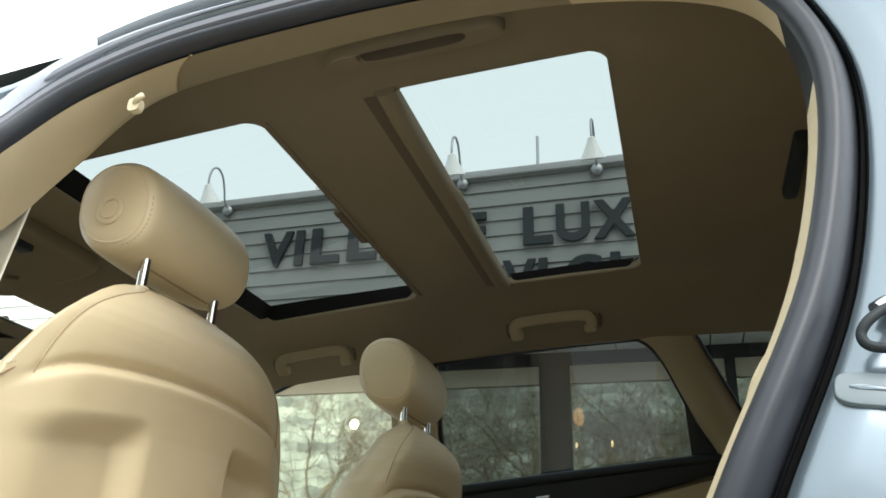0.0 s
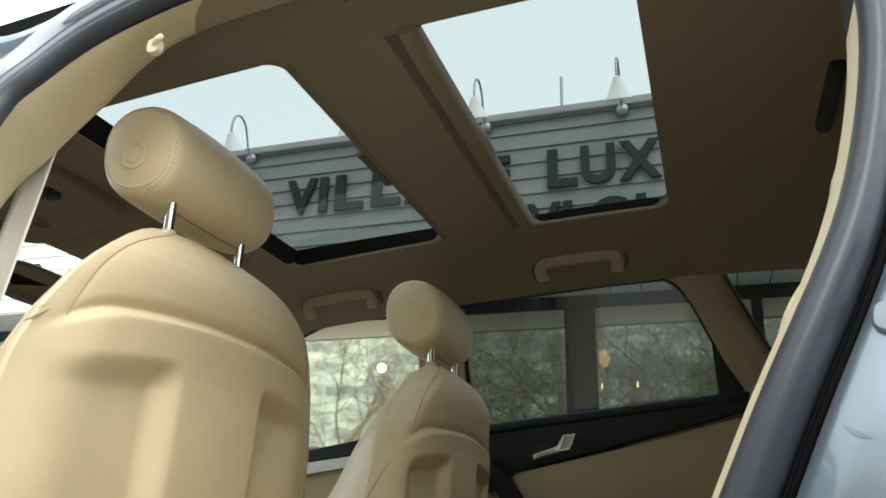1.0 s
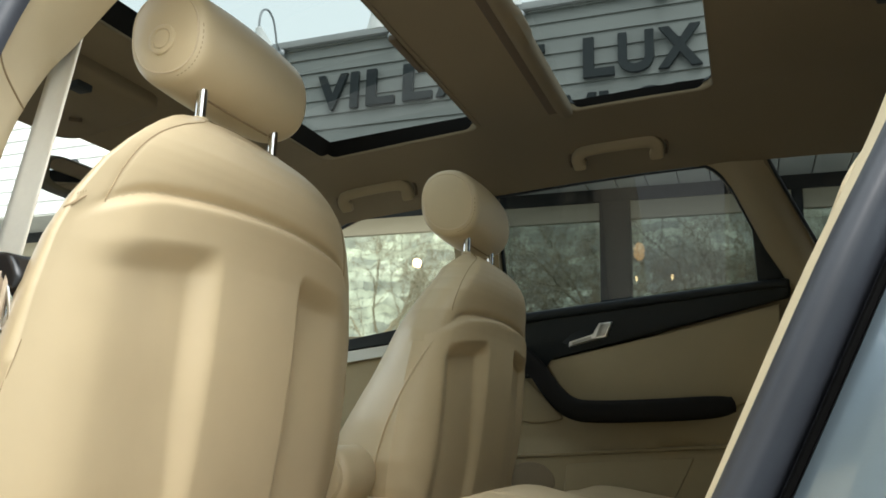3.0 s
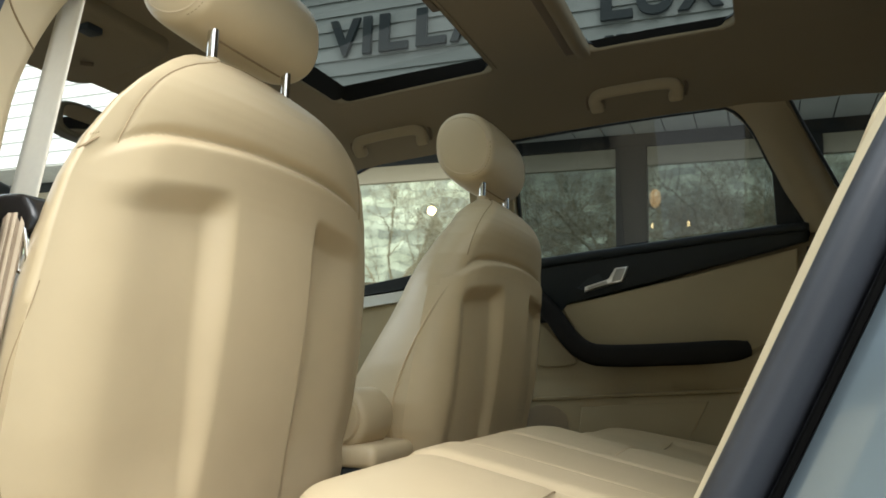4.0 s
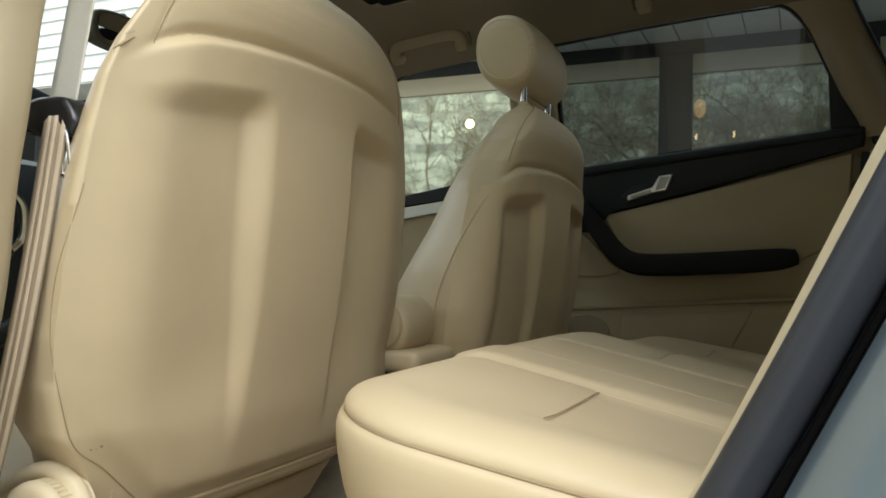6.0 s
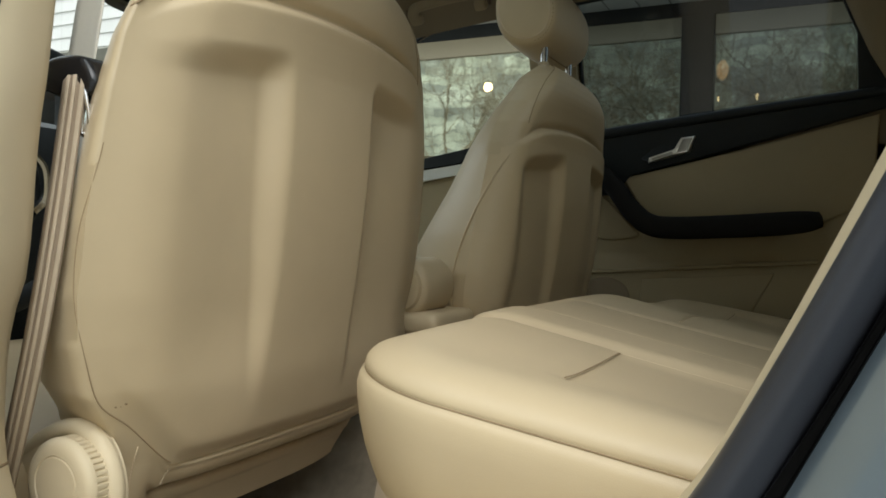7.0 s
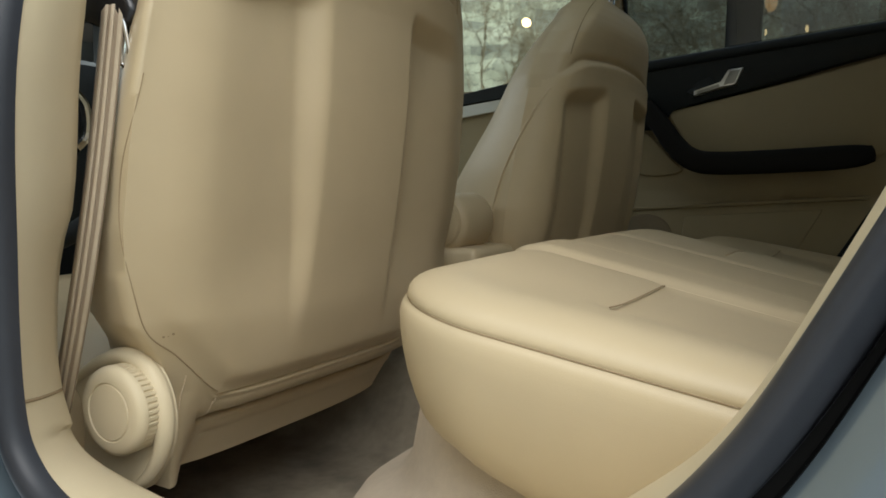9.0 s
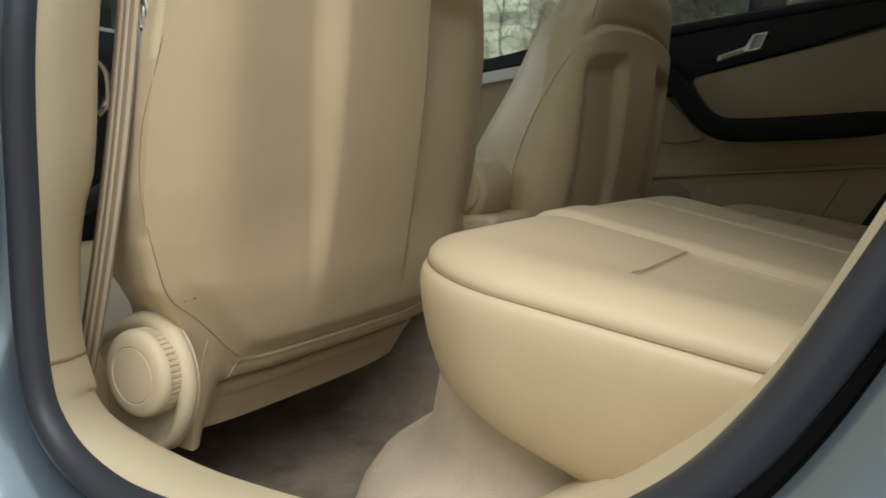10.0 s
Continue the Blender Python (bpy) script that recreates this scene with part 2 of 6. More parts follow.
ROOF = [(-0.75, 1.165), (-0.60, 1.19), (-0.45, 1.217), (-0.30, 1.237), (-0.12, 1.256), (0.045, 1.271), (0.215, 1.286), (0.35, 1.295), (0.49, 1.301), (0.7, 1.302), (0.95, 1.29), (1.2, 1.25)]


def roof_z(x, y=0.0):
    over = max(0.0, abs(y) - 0.34) / 0.24
    return table(x, ROOF) - 0.062 * over ** 1.6


# the rear doorway's rim, anticlockwise from the sill's front end
BORDER = [(0.114, 0.456), (0.055, 0.464), (0.017, 0.487), (0.001, 0.525), (-0.003, 0.62), (0.004, 0.767), (-0.018, 0.92),
          (-0.040, 1.046), (-0.022, 1.095), (0.018, 1.145), (0.098, 1.186), (0.225, 1.209), (0.338, 1.217), (0.46, 1.212), (0.56, 1.18), (0.616, 1.130),
          (0.635, 1.03), (0.604, 0.886), (0.55, 0.77), (0.489, 0.642), (0.452, 0.576), (0.412, 0.532), (0.345, 0.490), (0.23, 0.463)]
INNER = [(0.113, -0.65, 0.442), (0.032, -0.65, 0.449), (-0.036, -0.65, 0.468), (-0.054, -0.65, 0.51), (-0.050, -0.65, 0.61), (-0.023, -0.648, 0.80), (-0.055, -0.61, 0.92),
         (-0.088, -0.555, 1.01), (-0.076, -0.53, 1.06), (-0.045, -0.51, 1.12), (0.03, -0.495, 1.20), (0.20, -0.49, 1.232), (0.338, -0.49, 1.242), (0.47, -0.49, 1.238), (0.585, -0.50, 1.205), (0.633, -0.53, 1.14),
         (0.640, -0.56, 1.04), (0.605, -0.61, 0.90), (0.545, -0.65, 0.772), (0.490, -0.65, 0.652), (0.449, -0.65, 0.572), (0.405, -0.65, 0.523), (0.345, -0.65, 0.480), (0.23, -0.65, 0.448)]


def side_y(z):
    return -0.72 if z < 0.8 else -0.72 + 0.40 * (z - 0.8)


PER = 8
rim = spline([(x, side_y(z), z) for x, z in BORDER], PER, True)
inner = spline(INNER, PER, True)
# the pillar trim bulges over the belt reel and draws in below it
BULGE = [(0.440, 0.0), (0.455, -0.018), (0.474, -0.040), (0.509, -0.056), (0.536, -0.061), (0.572, -0.060), (0.604, -0.057), (0.631, -0.049), (0.656, -0.037), (0.692, -0.031), (0.736, -0.028), (0.80, -0.023)]
for i in range(2 * PER + 4, 5 * PER):
    z = inner[i].z
    for (z0, x0), (z1, x1) in zip(BULGE, BULGE[1:]):
        if z0 <= z < z1:
            inner[i].x = x0 + (x1 - x0) * (z - z0) / (z1 - z0)
NR = len(rim)


def outward(i):
    d = rim[(i + 1) % NR] - rim[i - 1]
    v = Vector((-d.z, 0, d.x)).normalized()
    c = Vector((0.3, 0, 0.8))
    return v if v.dot(rim[i] - c) > 0 else -v


OUT = [outward(i) for i in range(NR)]
OUT = [(OUT[i - 2] + OUT[i - 1] * 2 + OUT[i] * 3 + OUT[(i + 1) % NR] * 2 + OUT[(i + 2) % NR]).normalized() for i in range(NR)]


def ring(off, dy):
    rows = []
    for i in range(NR):
        o, d = (off(rim[i]), dy(rim[i])) if callable(off) else (off, dy)
        p = rim[i] + OUT[i] * o
        p.y += d
        rows.append(p)
    return rows


def is_top(p):
    return sstep(1.02, 1.14, p.z) * (1 - sstep(0.50, 0.60, p.x))


def is_low(p):
    return sstep(0.62, 0.50, p.z) * sstep(0.36, 0.14, p.x)


def is_rear(p):
    return sstep(0.40, 0.50, p.x) * sstep(1.16, 1.08, p.z)


# painted flange and outer skin round the doorway
bm = bmesh.new()
rows = [ring(lambda p, o=o: o - 0.0062 * is_rear(p), lambda p, d=d: d) for o, d in ((0.0315, 0.04), (0.0320, 0.004))]


SHELF = ((0.034, -0.003), (0.036, -0.016), (0.039, -0.032), (0.044, -0.046), (0.054, -0.058), (0.072, -0.066), (0.10, -0.073), (0.15, -0.080), (0.30, -0.088))
for (o, d, ot, dt), (ol, dl) in zip(((0.036, 0.000, 0.0340, -0.004), (0.050, -0.004, 0.0385, -0.009), (0.068, -0.008, 0.0420, -0.006), (0.086, -0.014, 0.0450, 0.002), (0.100, -0.024, 0.0540, 0.004),
                     (0.112, -0.042, 0.0580, -0.004), (0.128, -0.060, 0.066, -0.002), (0.16, -0.074, 0.082, 0.014), (0.30, -0.088, 0.115, 0.09)), SHELF):
    rows.append(ring(lambda p, o=o, ot=ot, ol=ol: o + (ot - o) * is_top(p) + (ol - o) * is_low(p) - 0.0062 * is_rear(p),
                     lambda p, d=d, dt=dt, dl=dl: d + (dt - d) * is_top(p) + (dl - d) * is_low(p)))
grid(bm, rows, closed_u=True)
part("body_side", bm, PAINT, car, "blue-grey metallic paint round the doorway")

# rubber door seal: a fat lip with a groove
bm = bmesh.new()
rows = []
for k in range(15):
    t = math.pi * k / 14
    off, dip = 0.0094 - 0.0104 * math.cos(t), 0.001 - 0.0160 * math.sin(t) ** 0.75
    rows.append(ring(lambda p, o=off: o + (0.004 - 0.25 * o) * is_top(p) + 0.12 * o * is_rear(p), lambda p, o=off, d=dip: d + 0.013 * sstep(0.005, 0.019, o) * is_rear(p)))
grid(bm, rows, closed_u=True)
# matt black ring: the shaded outer side of the seal put in as colour
lip = bmesh.new()
grid(lip, [ring(lambda p, o=o: o + (0.0025 - 0.62 * (o - 0.0185)) * is_rear(p), lambda p, d=d: d) for o, d in ((0.0185, -0.001), (0.0200, 0.0090), (0.0240, 0.0120), (0.0300, 0.0120), (0.0318, 0.0080), (0.034, 0.03))], closed_u=True)
part("seal_lip", lip, MATTE, car, "black ring for the shade beside the door seal", angle=60)
part("door_seal", bm, RUBBER, car, "thick dark grey rubber door seal", angle=60)

# grey frame strip, bright lip and dark gutter above the seal along the roof


def frame_band(name, first, last, section, mat, label):
    bm = bmesh.new()
    band = []
    for off, dip in section:
        pts = ring(off, dip)
        band.append([pts[i] for i in range(round(first * PER), round(last * PER) + 1)])
    grid(bm, band)
    part(name, bm, mat, car, label)


frame_band("frame_strip", 5.6, 14.6, ((0.0190, 0.004), (0.0200, -0.006), (0.0240, -0.0105), (0.0300, -0.0105), (0.0340, -0.006), (0.0355, 0.002)), FRAMEGREY, "grey rubber frame strip")
# the frame's sky reflection is put into its pale colour
frame_band("window_frame", 5.6, 9.35, ((0.0355, 0.002), (0.0365, -0.008), (0.046, -0.0125), (0.056, -0.010), (0.064, 0.000), (0.066, 0.012)), FRAMESHEEN, "window frame, its sky sheen put into pale colour")
frame_band("roof_gutter", 9.35, 14.2, ((0.0440, 0.004), (0.0450, -0.006), (0.052, -0.010), (0.062, -0.009), (0.067, -0.002), (0.068, 0.010)), FRAMEDIM, "dark slate roof edge")
# pale tube that stands for the highlight along the roof paint
lip_pts = ring(0.0405, -0.0105)
bm = bmesh.new()
tube(bm, [lip_pts[i] for i in range(round(8.8 * PER), round(13.8 * PER) + 1)], lambda t: 0.0016 + 0.0030 * sstep(0.0, 0.03, t) * (1 - sstep(0.10, 0.35, t)), 8)
part("roof_lip", bm, FRAMESHEEN, car, "roof lip, a paint highlight put in as pale tube")

# latch striker on the rear jamb
bm = bmesh.new()
tube(bm, spline([(0.655, -0.688, 0.852), (0.634, -0.704, 0.848), (0.621, -0.712, 0.840), (0.615, -0.713, 0.832), (0.618, -0.714, 0.826), (0.632, -0.714, 0.824), (0.655, -0.705, 0.822)], 6), 0.0024, 10)
part("latch_striker", bm, BLACK, car, "dark metal latch loop")
# chrome tube added for the white highlight above the loop
bm = bmesh.new()
tube(bm, spline([(0.650, -0.684, 0.858), (0.634, -0.698, 0.853), (0.624, -0.706, 0.846)], 6), 0.003, 10)
part("striker_edge", bm, CHROME, car, "chrome tube for the highlight above the latch loop")

# pressed details of the rear jamb
bm = bmesh.new()
slab(bm, disc_outline(0.0, 0.0, 0.0200, 0.0085, 28, 4), "y", 0.004, -0.0012, 0.0008)
bm.transform(Matrix.Translation((0.6205, -0.7118, 0.8065)) @ Matrix.Rotation(radians(9), 4, "Y") @ Matrix.Rotation(radians(-8), 4, "Z") @ Matrix.Rotation(radians(-20), 4, "X"))
part("jamb_stop", bm, JAMB, car, "slate-blue door stop on the jamb")
bm = bmesh.new()
slab(bm, disc_outline(0.0, 0.0, 0.0150, 0.0012, 20, 4), "y", 0.002, -0.0024, 0.0006)
bm.transform(Matrix.Translation((0.6215, -0.7112, 0.8065)) @ Matrix.Rotation(radians(9), 4, "Y") @ Matrix.Rotation(radians(-8), 4, "Z") @ Matrix.Rotation(radians(-20), 4, "X"))
part("jamb_stop_rib", bm, PAINT, car)
for cx, cy, cz, r in ((0.6000, -0.7155, 0.7830, 0.0085), (0.5905, -0.7195, 0.7660, 0.0095), (0.5810, -0.7200, 0.7540, 0.0050)):
    bm = bmesh.new()
    slab(bm, disc_outline(0.0, 0.0, r, r * 1.15, 28), "y", 0.003, -0.0003, 0.0003)
    bm.transform(Matrix.Translation((cx, cy, cz)) @ Matrix.Rotation(radians(-9), 4, "Z") @ Matrix.Rotation(radians(-17), 4, "X"))
    part("jamb_plug", bm, PAINT, car, "round pressed plug in the jamb")

# beige trim just inside the seal, in separate mouldings


def trim_row(i):
    i %= NR
    left = sstep(0.30, 0.0, rim[i].x)
    row = []
    for k in range(9):
        t = k / 8
        p = rim[i].lerp(inner[i], t)
        high = left * sstep(0.86, 0.96, p.z)
        row.append(p - OUT[i] * (math.sin(math.pi * t) * 0.006 * left) + Vector((0, -(0.003 + 0.009 * high) * math.sin(math.pi * t), 0)))
    under_bench = sstep(0.26, 0.36, rim[i].x) * sstep(0.80, 0.70, rim[i].z)
    row.append(inner[i] + OUT[i] * (0.008 - 0.0075 * under_bench) + Vector((0, 0.004 + 0.030 * under_bench, 0)))
    row.append(inner[i] + OUT[i] * 0.05 + Vector((0, 0.010 + 0.032 * under_bench, 0)))
    return row


# roof edge tones carry the daylight: corner palest, length lighter than the lining
CUTS = [(3.0, 6.55, "lower_pillar_trim", PLASTIC, "beige lower pillar trim"), (6.55, 10.125, "upper_pillar_trim", PLASTIC, "beige upper pillar trim"),
        (10.125, 13.0, "top_trim", HANDLE, "beige roof edge trim"), (13.0, 15.3, "top_corner_trim", PLASTIC, "pale beige corner trim"), (15.3, 16.0, "pillar_gap", BLACK, "black gap above rear pillar trim"),
        (16.0, 19.0, "rear_pillar_edge", PLASTIC, "beige rear doorway trim"), (19.0, 27.0, "sill_trim", PLASTIC, "beige sill trim")]
for c0, c1, nm, mat, lab in CUTS:
    bm = bmesh.new()
    grid(bm, [trim_row(i) for i in range(round(c0 * PER), round(c1 * PER) + 1)])
    part(nm, bm, mat, car, lab)
for c in (3.0, 6.55, 10.125):
    bm = bmesh.new()
    tube(bm, [q + Vector((0.0, -0.0006, 0.0)) for q in trim_row(round(c * PER))], 0.0014, 6)
    part("trim_joint", bm, SEAM, car, "dark joint line")


def roof_patches(thick, mat, name, lift, x0, x1, y0, y1, holes, label=""):
    """A roof sheet over x0..x1, y0..y1 with rectangular openings that have rounded corners and rims."""
    bm = bmesh.new()
    step = 0.0125
    xs = [x0 + (x1 - x0) * k / round((x1 - x0) / step) for k in range(round((x1 - x0) / step) + 1)]
    for h in holes:
        xs += [h[0], h[1]]
    xs = sorted(set(round(x, 4) for x in xs))
    yy = [y0 + (y1 - y0) * k / round((y1 - y0) / step) for k in range(round((y1 - y0) / step) + 1)]
    for h in holes:
        yy += [h[2], h[3]]
    yy = sorted(set(round(y, 4) for y in yy))

    def inside(i, j):
        cx, cy = (xs[j] + xs[j + 1]) / 2, (yy[i] + yy[i + 1]) / 2
        return any(h[0] < cx < h[1] and h[2] < cy < h[3] for h in holes)
    grid(bm, [[(x, y, roof_z(x, y) + lift) for x in xs] for y in yy], mask=lambda i, j: not inside(i, j))
    return part(name, bm, mat, car, label)


# openings: front pane and rear pane
HOLE1 = (-0.300, 0.046, -0.335, 0.340)
HOLE2 = (0.222, 0.489, -0.335, 0.340)
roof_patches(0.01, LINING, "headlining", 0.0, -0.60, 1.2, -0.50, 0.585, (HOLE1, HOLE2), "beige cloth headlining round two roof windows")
roof_patches(0.01, PAINT, "roof_skin", 0.04, -0.62, 1.25, -0.52, 0.60, ((-0.37, 0.52, -0.38, 0.38),), "blue-grey painted roof")


def corner_rect(h, r, n=6, grow=0.0):
    x0, x1, y0, y1 = h[0] - grow, h[1] + grow, h[2] - grow, h[3] + grow
    out = []
    for cx, cy, a in ((x1 - r, y1 - r, 0), (x0 + r, y1 - r, 90), (x0 + r, y0 + r, 180), (x1 - r, y0 + r, 270)):
        for k in range(n + 1):
            t = radians(a + 90 * k / n)
            out.append((cx + r * math.cos(t), cy + r * math.sin(t)))
    return out


for h in (HOLE1, HOLE2):
    # lining edge that turns up into the opening, with rounded corners
    bm = bmesh.new()
    flat_ring = corner_rect(h, 0.001, 6, 0.002)
    rows = [[(x, y, roof_z(x, y) - 0.0006) for x, y in flat_ring]]
    for inset, up in ((-0.002, -0.001), (-0.001, 0.0), (0.0, 0.003), (0.0, 0.008), (0.0, 0.014)):
        rows.append([(x, y, roof_z(x, y) + up) for x, y in corner_rect(h, 0.028, 6, -inset)])
    grid(bm, rows, closed_u=True)
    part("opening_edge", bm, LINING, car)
    # black seal above it
    bm = bmesh.new()
    rows = []
    for grow, up in ((0.0, 0.014), (0.001, 0.016), (0.002, 0.030 if h is HOLE1 else 0.020), (0.05, 0.030 if h is HOLE1 else 0.020)):
        rows.append([(x, y, roof_z(x, y) + up) for x, y in corner_rect(h, 0.034, 6, grow)])
    grid(bm, rows, closed_u=True)
    part("window_seal", bm, BLACK, car, "black roof window seal")
# tinted panes over both openings
for x0, x1, lift in ((-0.36, 0.13, 0.032), (0.14, 0.52, 0.022)):
    bm = bmesh.new()
    n = 8
    top = [[(x0 + (x1 - x0) * i / n, y, roof_z(x0 + (x1 - x0) * i / n) + lift) for i in range(n + 1)] for y in (-0.38, -0.13, 0.13, 0.38)]
    grid(bm, top)
    part("roof_window", bm, ROOFGLASS, car, "dark tinted glass roof pane")
# black inner frame of the front pane: deep at its front corners, shallow behind
bm = bmesh.new()
h = HOLE1
rows = []
for k in range(13):
    t = k / 12
    x = h[1] - 0.004 - (h[1] - h[0] - 0.004) * t
    d = 0.006 + 0.020 * t ** 1.2
    z = roof_z(x, h[3]) + 0.003
    rows.append([(x, h[3] + 0.001, z), (x, h[3] - d * 0.55, z + 0.010 + 0.006 * t), (x, h[3] - d, z + 0.027)])
grid(bm, rows)
part("pane_frame", bm, MATTE, car, "black inner frame of roof window")
bm = bmesh.new()
rows = []
for k in range(13):
    y = h[2] + (h[3] - h[2]) * k / 12
    z = roof_z(h[0], y) + 0.003
    rows.append([(h[0] - 0.001, y, z), (h[0] + 0.014, y, z + 0.014), (h[0] + 0.026, y, z + 0.027)])
grid(bm, rows)
part("pane_frame", bm, MATTE, car, "black inner frame of roof window")
bm = bmesh.new()
h = HOLE2
rows = [[(x, h[3] + 0.001, roof_z(x, h[3]) + 0.003), (x, h[3] - 0.003, roof_z(x, h[3]) + 0.012), (x, h[3] - 0.005, roof_z(x, h[3]) + 0.020)] for x in [h[0] + (h[1] - h[0]) * k / 8 for k in range(9)]]
grid(bm, rows)
part("pane_frame", bm, MATTE, car, "black inner frame of roof window")

# roll-blind bar along the front edge of the rear opening, its slot beside it
bm = bmesh.new()
rows = []
for k in range(25):
    y = -0.340 + 0.682 * k / 24
    z = roof_z(0.2)
    e = 0.55 + 0.45 * min(1.0, min(k, 24 - k) / 2)
    tab = math.exp(-((y + 0.03) / 0.055) ** 6)
    rows.append([(0.2095, y, z + 0.006), (0.2095, y, z - 0.007 * e), (0.2115, y, z - 0.013 * e), (0.217, y, z - 0.0155 * e - 0.003 * tab), (0.225, y, z - 0.015 * e - 0.005 * tab),
                 (0.2315 + 0.006 * tab, y, z - 0.011 * e - 0.005 * tab), (0.2345 + 0.009 * tab, y, z - 0.004), (0.2345 + 0.007 * tab, y, z + 0.004), (0.234, y, z + 0.012)])
vs = grid(bm, rows)
bm.faces.new(vs[0])
bm.faces.new(vs[-1])
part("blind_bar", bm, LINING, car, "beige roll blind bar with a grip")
# flat strip beside the bar, the slot's shade put into its colour
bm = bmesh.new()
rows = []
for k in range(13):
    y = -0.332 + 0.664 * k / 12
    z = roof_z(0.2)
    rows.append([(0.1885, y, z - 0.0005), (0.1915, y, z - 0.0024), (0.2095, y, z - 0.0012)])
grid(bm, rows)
part("blind_slot", bm, RECESSDARK, car, "flat strip coloured as the blind slot's shade")
bm = bmesh.new()
tube(bm, [Vector((0.054, -0.325 + 0.65 * k / 12, roof_z(0.054) - 0.0002)) for k in range(13)], 0.0022, 8)
part("edge_bead", bm, LINING, car)
# proud box whose dark colour stands for the recess's shade
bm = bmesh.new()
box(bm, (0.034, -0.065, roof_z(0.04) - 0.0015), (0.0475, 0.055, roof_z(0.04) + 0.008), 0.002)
part("blind_grip", bm, RECESSDARK, car, "small box coloured as the finger recess's shade")

# floor pan with carpet, far side wall, bulkheads
bm = bmesh.new()
rows = []
for i in range(61):
    x = -1.0 + 1.6 * i / 60
    row = []
    for j in range(61):
        y = -0.66 + 1.32 * j / 60
        z = 0.29 + 0.13 * math.exp(-(y / 0.10) ** 4)
        z += 0.10 * sstep(-0.60, -0.66, y)
        z += 0.004 * noise.noise(Vector((x * 9, y * 9, 0)))
        row.append((x, y, z))
    rows.append(row)
grid(bm, rows)
part("floor_carpet", bm, FLOORMAT, car, "brown-beige carpet on floor with darker blotches")
# ---------------------------------------------------------------- far side of the car
def far_x_outline(points, per=5):
    return [(p.x, p.z) for p in spline([(x, 0, z) for x, z in points], per, True)]


def far_y(z):
    """Inner face of the far side: upright below the belt line, leaning in above it."""
    return 0.705 if z < 0.95 else 0.705 - 0.40 * (z - 0.95)


def belt(x):
    """The far windows' lower edge."""
    return 0.915 + 0.11 * (x - 0.03) if x > -0.1 else 0.885 + 0.16 * (x + 0.30)


def plate(name, pts, y_in, y_out, mat, parent, label="", bevel=0.004, per=0):
    """A raised piece on the far side: outline in x and z, leaning with the wall, proud towards the cabin."""
    out = far_x_outline(pts, per) if per else pts
    bm = bmesh.new()
    n = len(out)
    cx, cz = sum(p[0] for p in out) / n, sum(p[1] for p in out) / n
    rows = []
    for k in range(5):
        t = math.pi / 2 * k / 4
        ins = bevel * (1 - math.cos(t))
        y = y_out + bevel * (1 - math.sin(t))
        row = []
        for u, v in out:
            ln = math.hypot(u - cx, v - cz) or 1
            row.append((u - (u - cx) / ln * ins, far_y(v) - 0.705 + y, v - (v - cz) / ln * ins))
        rows.append(row)
    rows.insert(0, [(u, far_y(v) - 0.705 + y_in, v) for u, v in out])
    vs = grid(bm, rows, closed_u=True)
    bm.faces.new(vs[-1])
    return part(name, bm, mat, parent, label)


def strip(name, path, width, height, mat, parent, label="", y=0.70):
    """A thin moulding on the far side along points (x, z)."""
    bm = bmesh.new()
    pts = [Vector((x, far_y(z) - 0.705 + y, z)) for x, z in path]
    rows = []
    for i, p in enumerate(pts):
        a, b = pts[max(0, i - 1)], pts[min(len(pts) - 1, i + 1)]
        d = (b - a).normalized()
        nrm = Vector((-d.z, 0, d.x))
        rows.append([p + nrm * width / 2, p + nrm * width * 0.3 + Vector((0, -height, 0)), p - nrm * width * 0.3 + Vector((0, -height, 0)), p - nrm * width / 2])
    grid(bm, rows)
    return part(name, bm, mat, parent, label)


# far rear door: card, black upper band, armrest, handle, window
door = thing("rear_car_door", "closed beige and black rear car door with a grey window", "car door", "car doors", at=(0.3, 0.72, 0.40))


def under(ob, parent):
    """Keeps ob where it is while it hangs under a thing that stands elsewhere."""
    ob.matrix_parent_inverse = Matrix.Translation(parent.location).inverted()
    return ob


def rear_door_edge(z):
    """The rear end of the far rear door: it leans and curves with the wheel arch."""
    return table(z, [(0.40, 0.36), (0.54, 0.443), (0.717, 0.542), (0.862, 0.605), (1.02, 0.618), (1.3, 0.62)])


bm = bmesh.new()
rows = []
for k in range(41):
    z = 0.40 + 0.50 * k / 40
    row = []
    for j in range(61):
        x = -0.06 + (rear_door_edge(z) - 0.006 + 0.06) * j / 60
        y = 0.705
        y -= 0.012 * sstep(0.66, 0.64, z)
        y += 0.006 * math.exp(-((z - (0.632 + 0.08 * (x - 0.0))) / 0.004) ** 2)
        row.append((x, y, z))
    rows.append(row)
grid(bm, rows)
under(part("door_card", bm, FARTRIM, door, "beige door card"), door)
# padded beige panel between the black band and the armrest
under(plate("padded_panel", [(0.095, 0.838), (0.352, 0.898), (0.592, 0.957), (0.588, 0.86), (0.55, 0.77), (0.50, 0.745), (0.18, 0.730), (0.135, 0.77)], 0.71, 0.696, FARTRIM, door, "beige leather panel", 0.006), door)
# black upper band
under(plate("upper_band", [(-0.06, 0.925), (0.05, 0.946), (0.60, 1.008), (0.617, 1.005), (0.612, 0.970), (0.352, 0.902), (0.104, 0.841), (0.075, 0.80), (-0.06, 0.80)], 0.73, 0.688, BLACK, door, "black upper door trim", 0.012), door)
bm = bmesh.new()
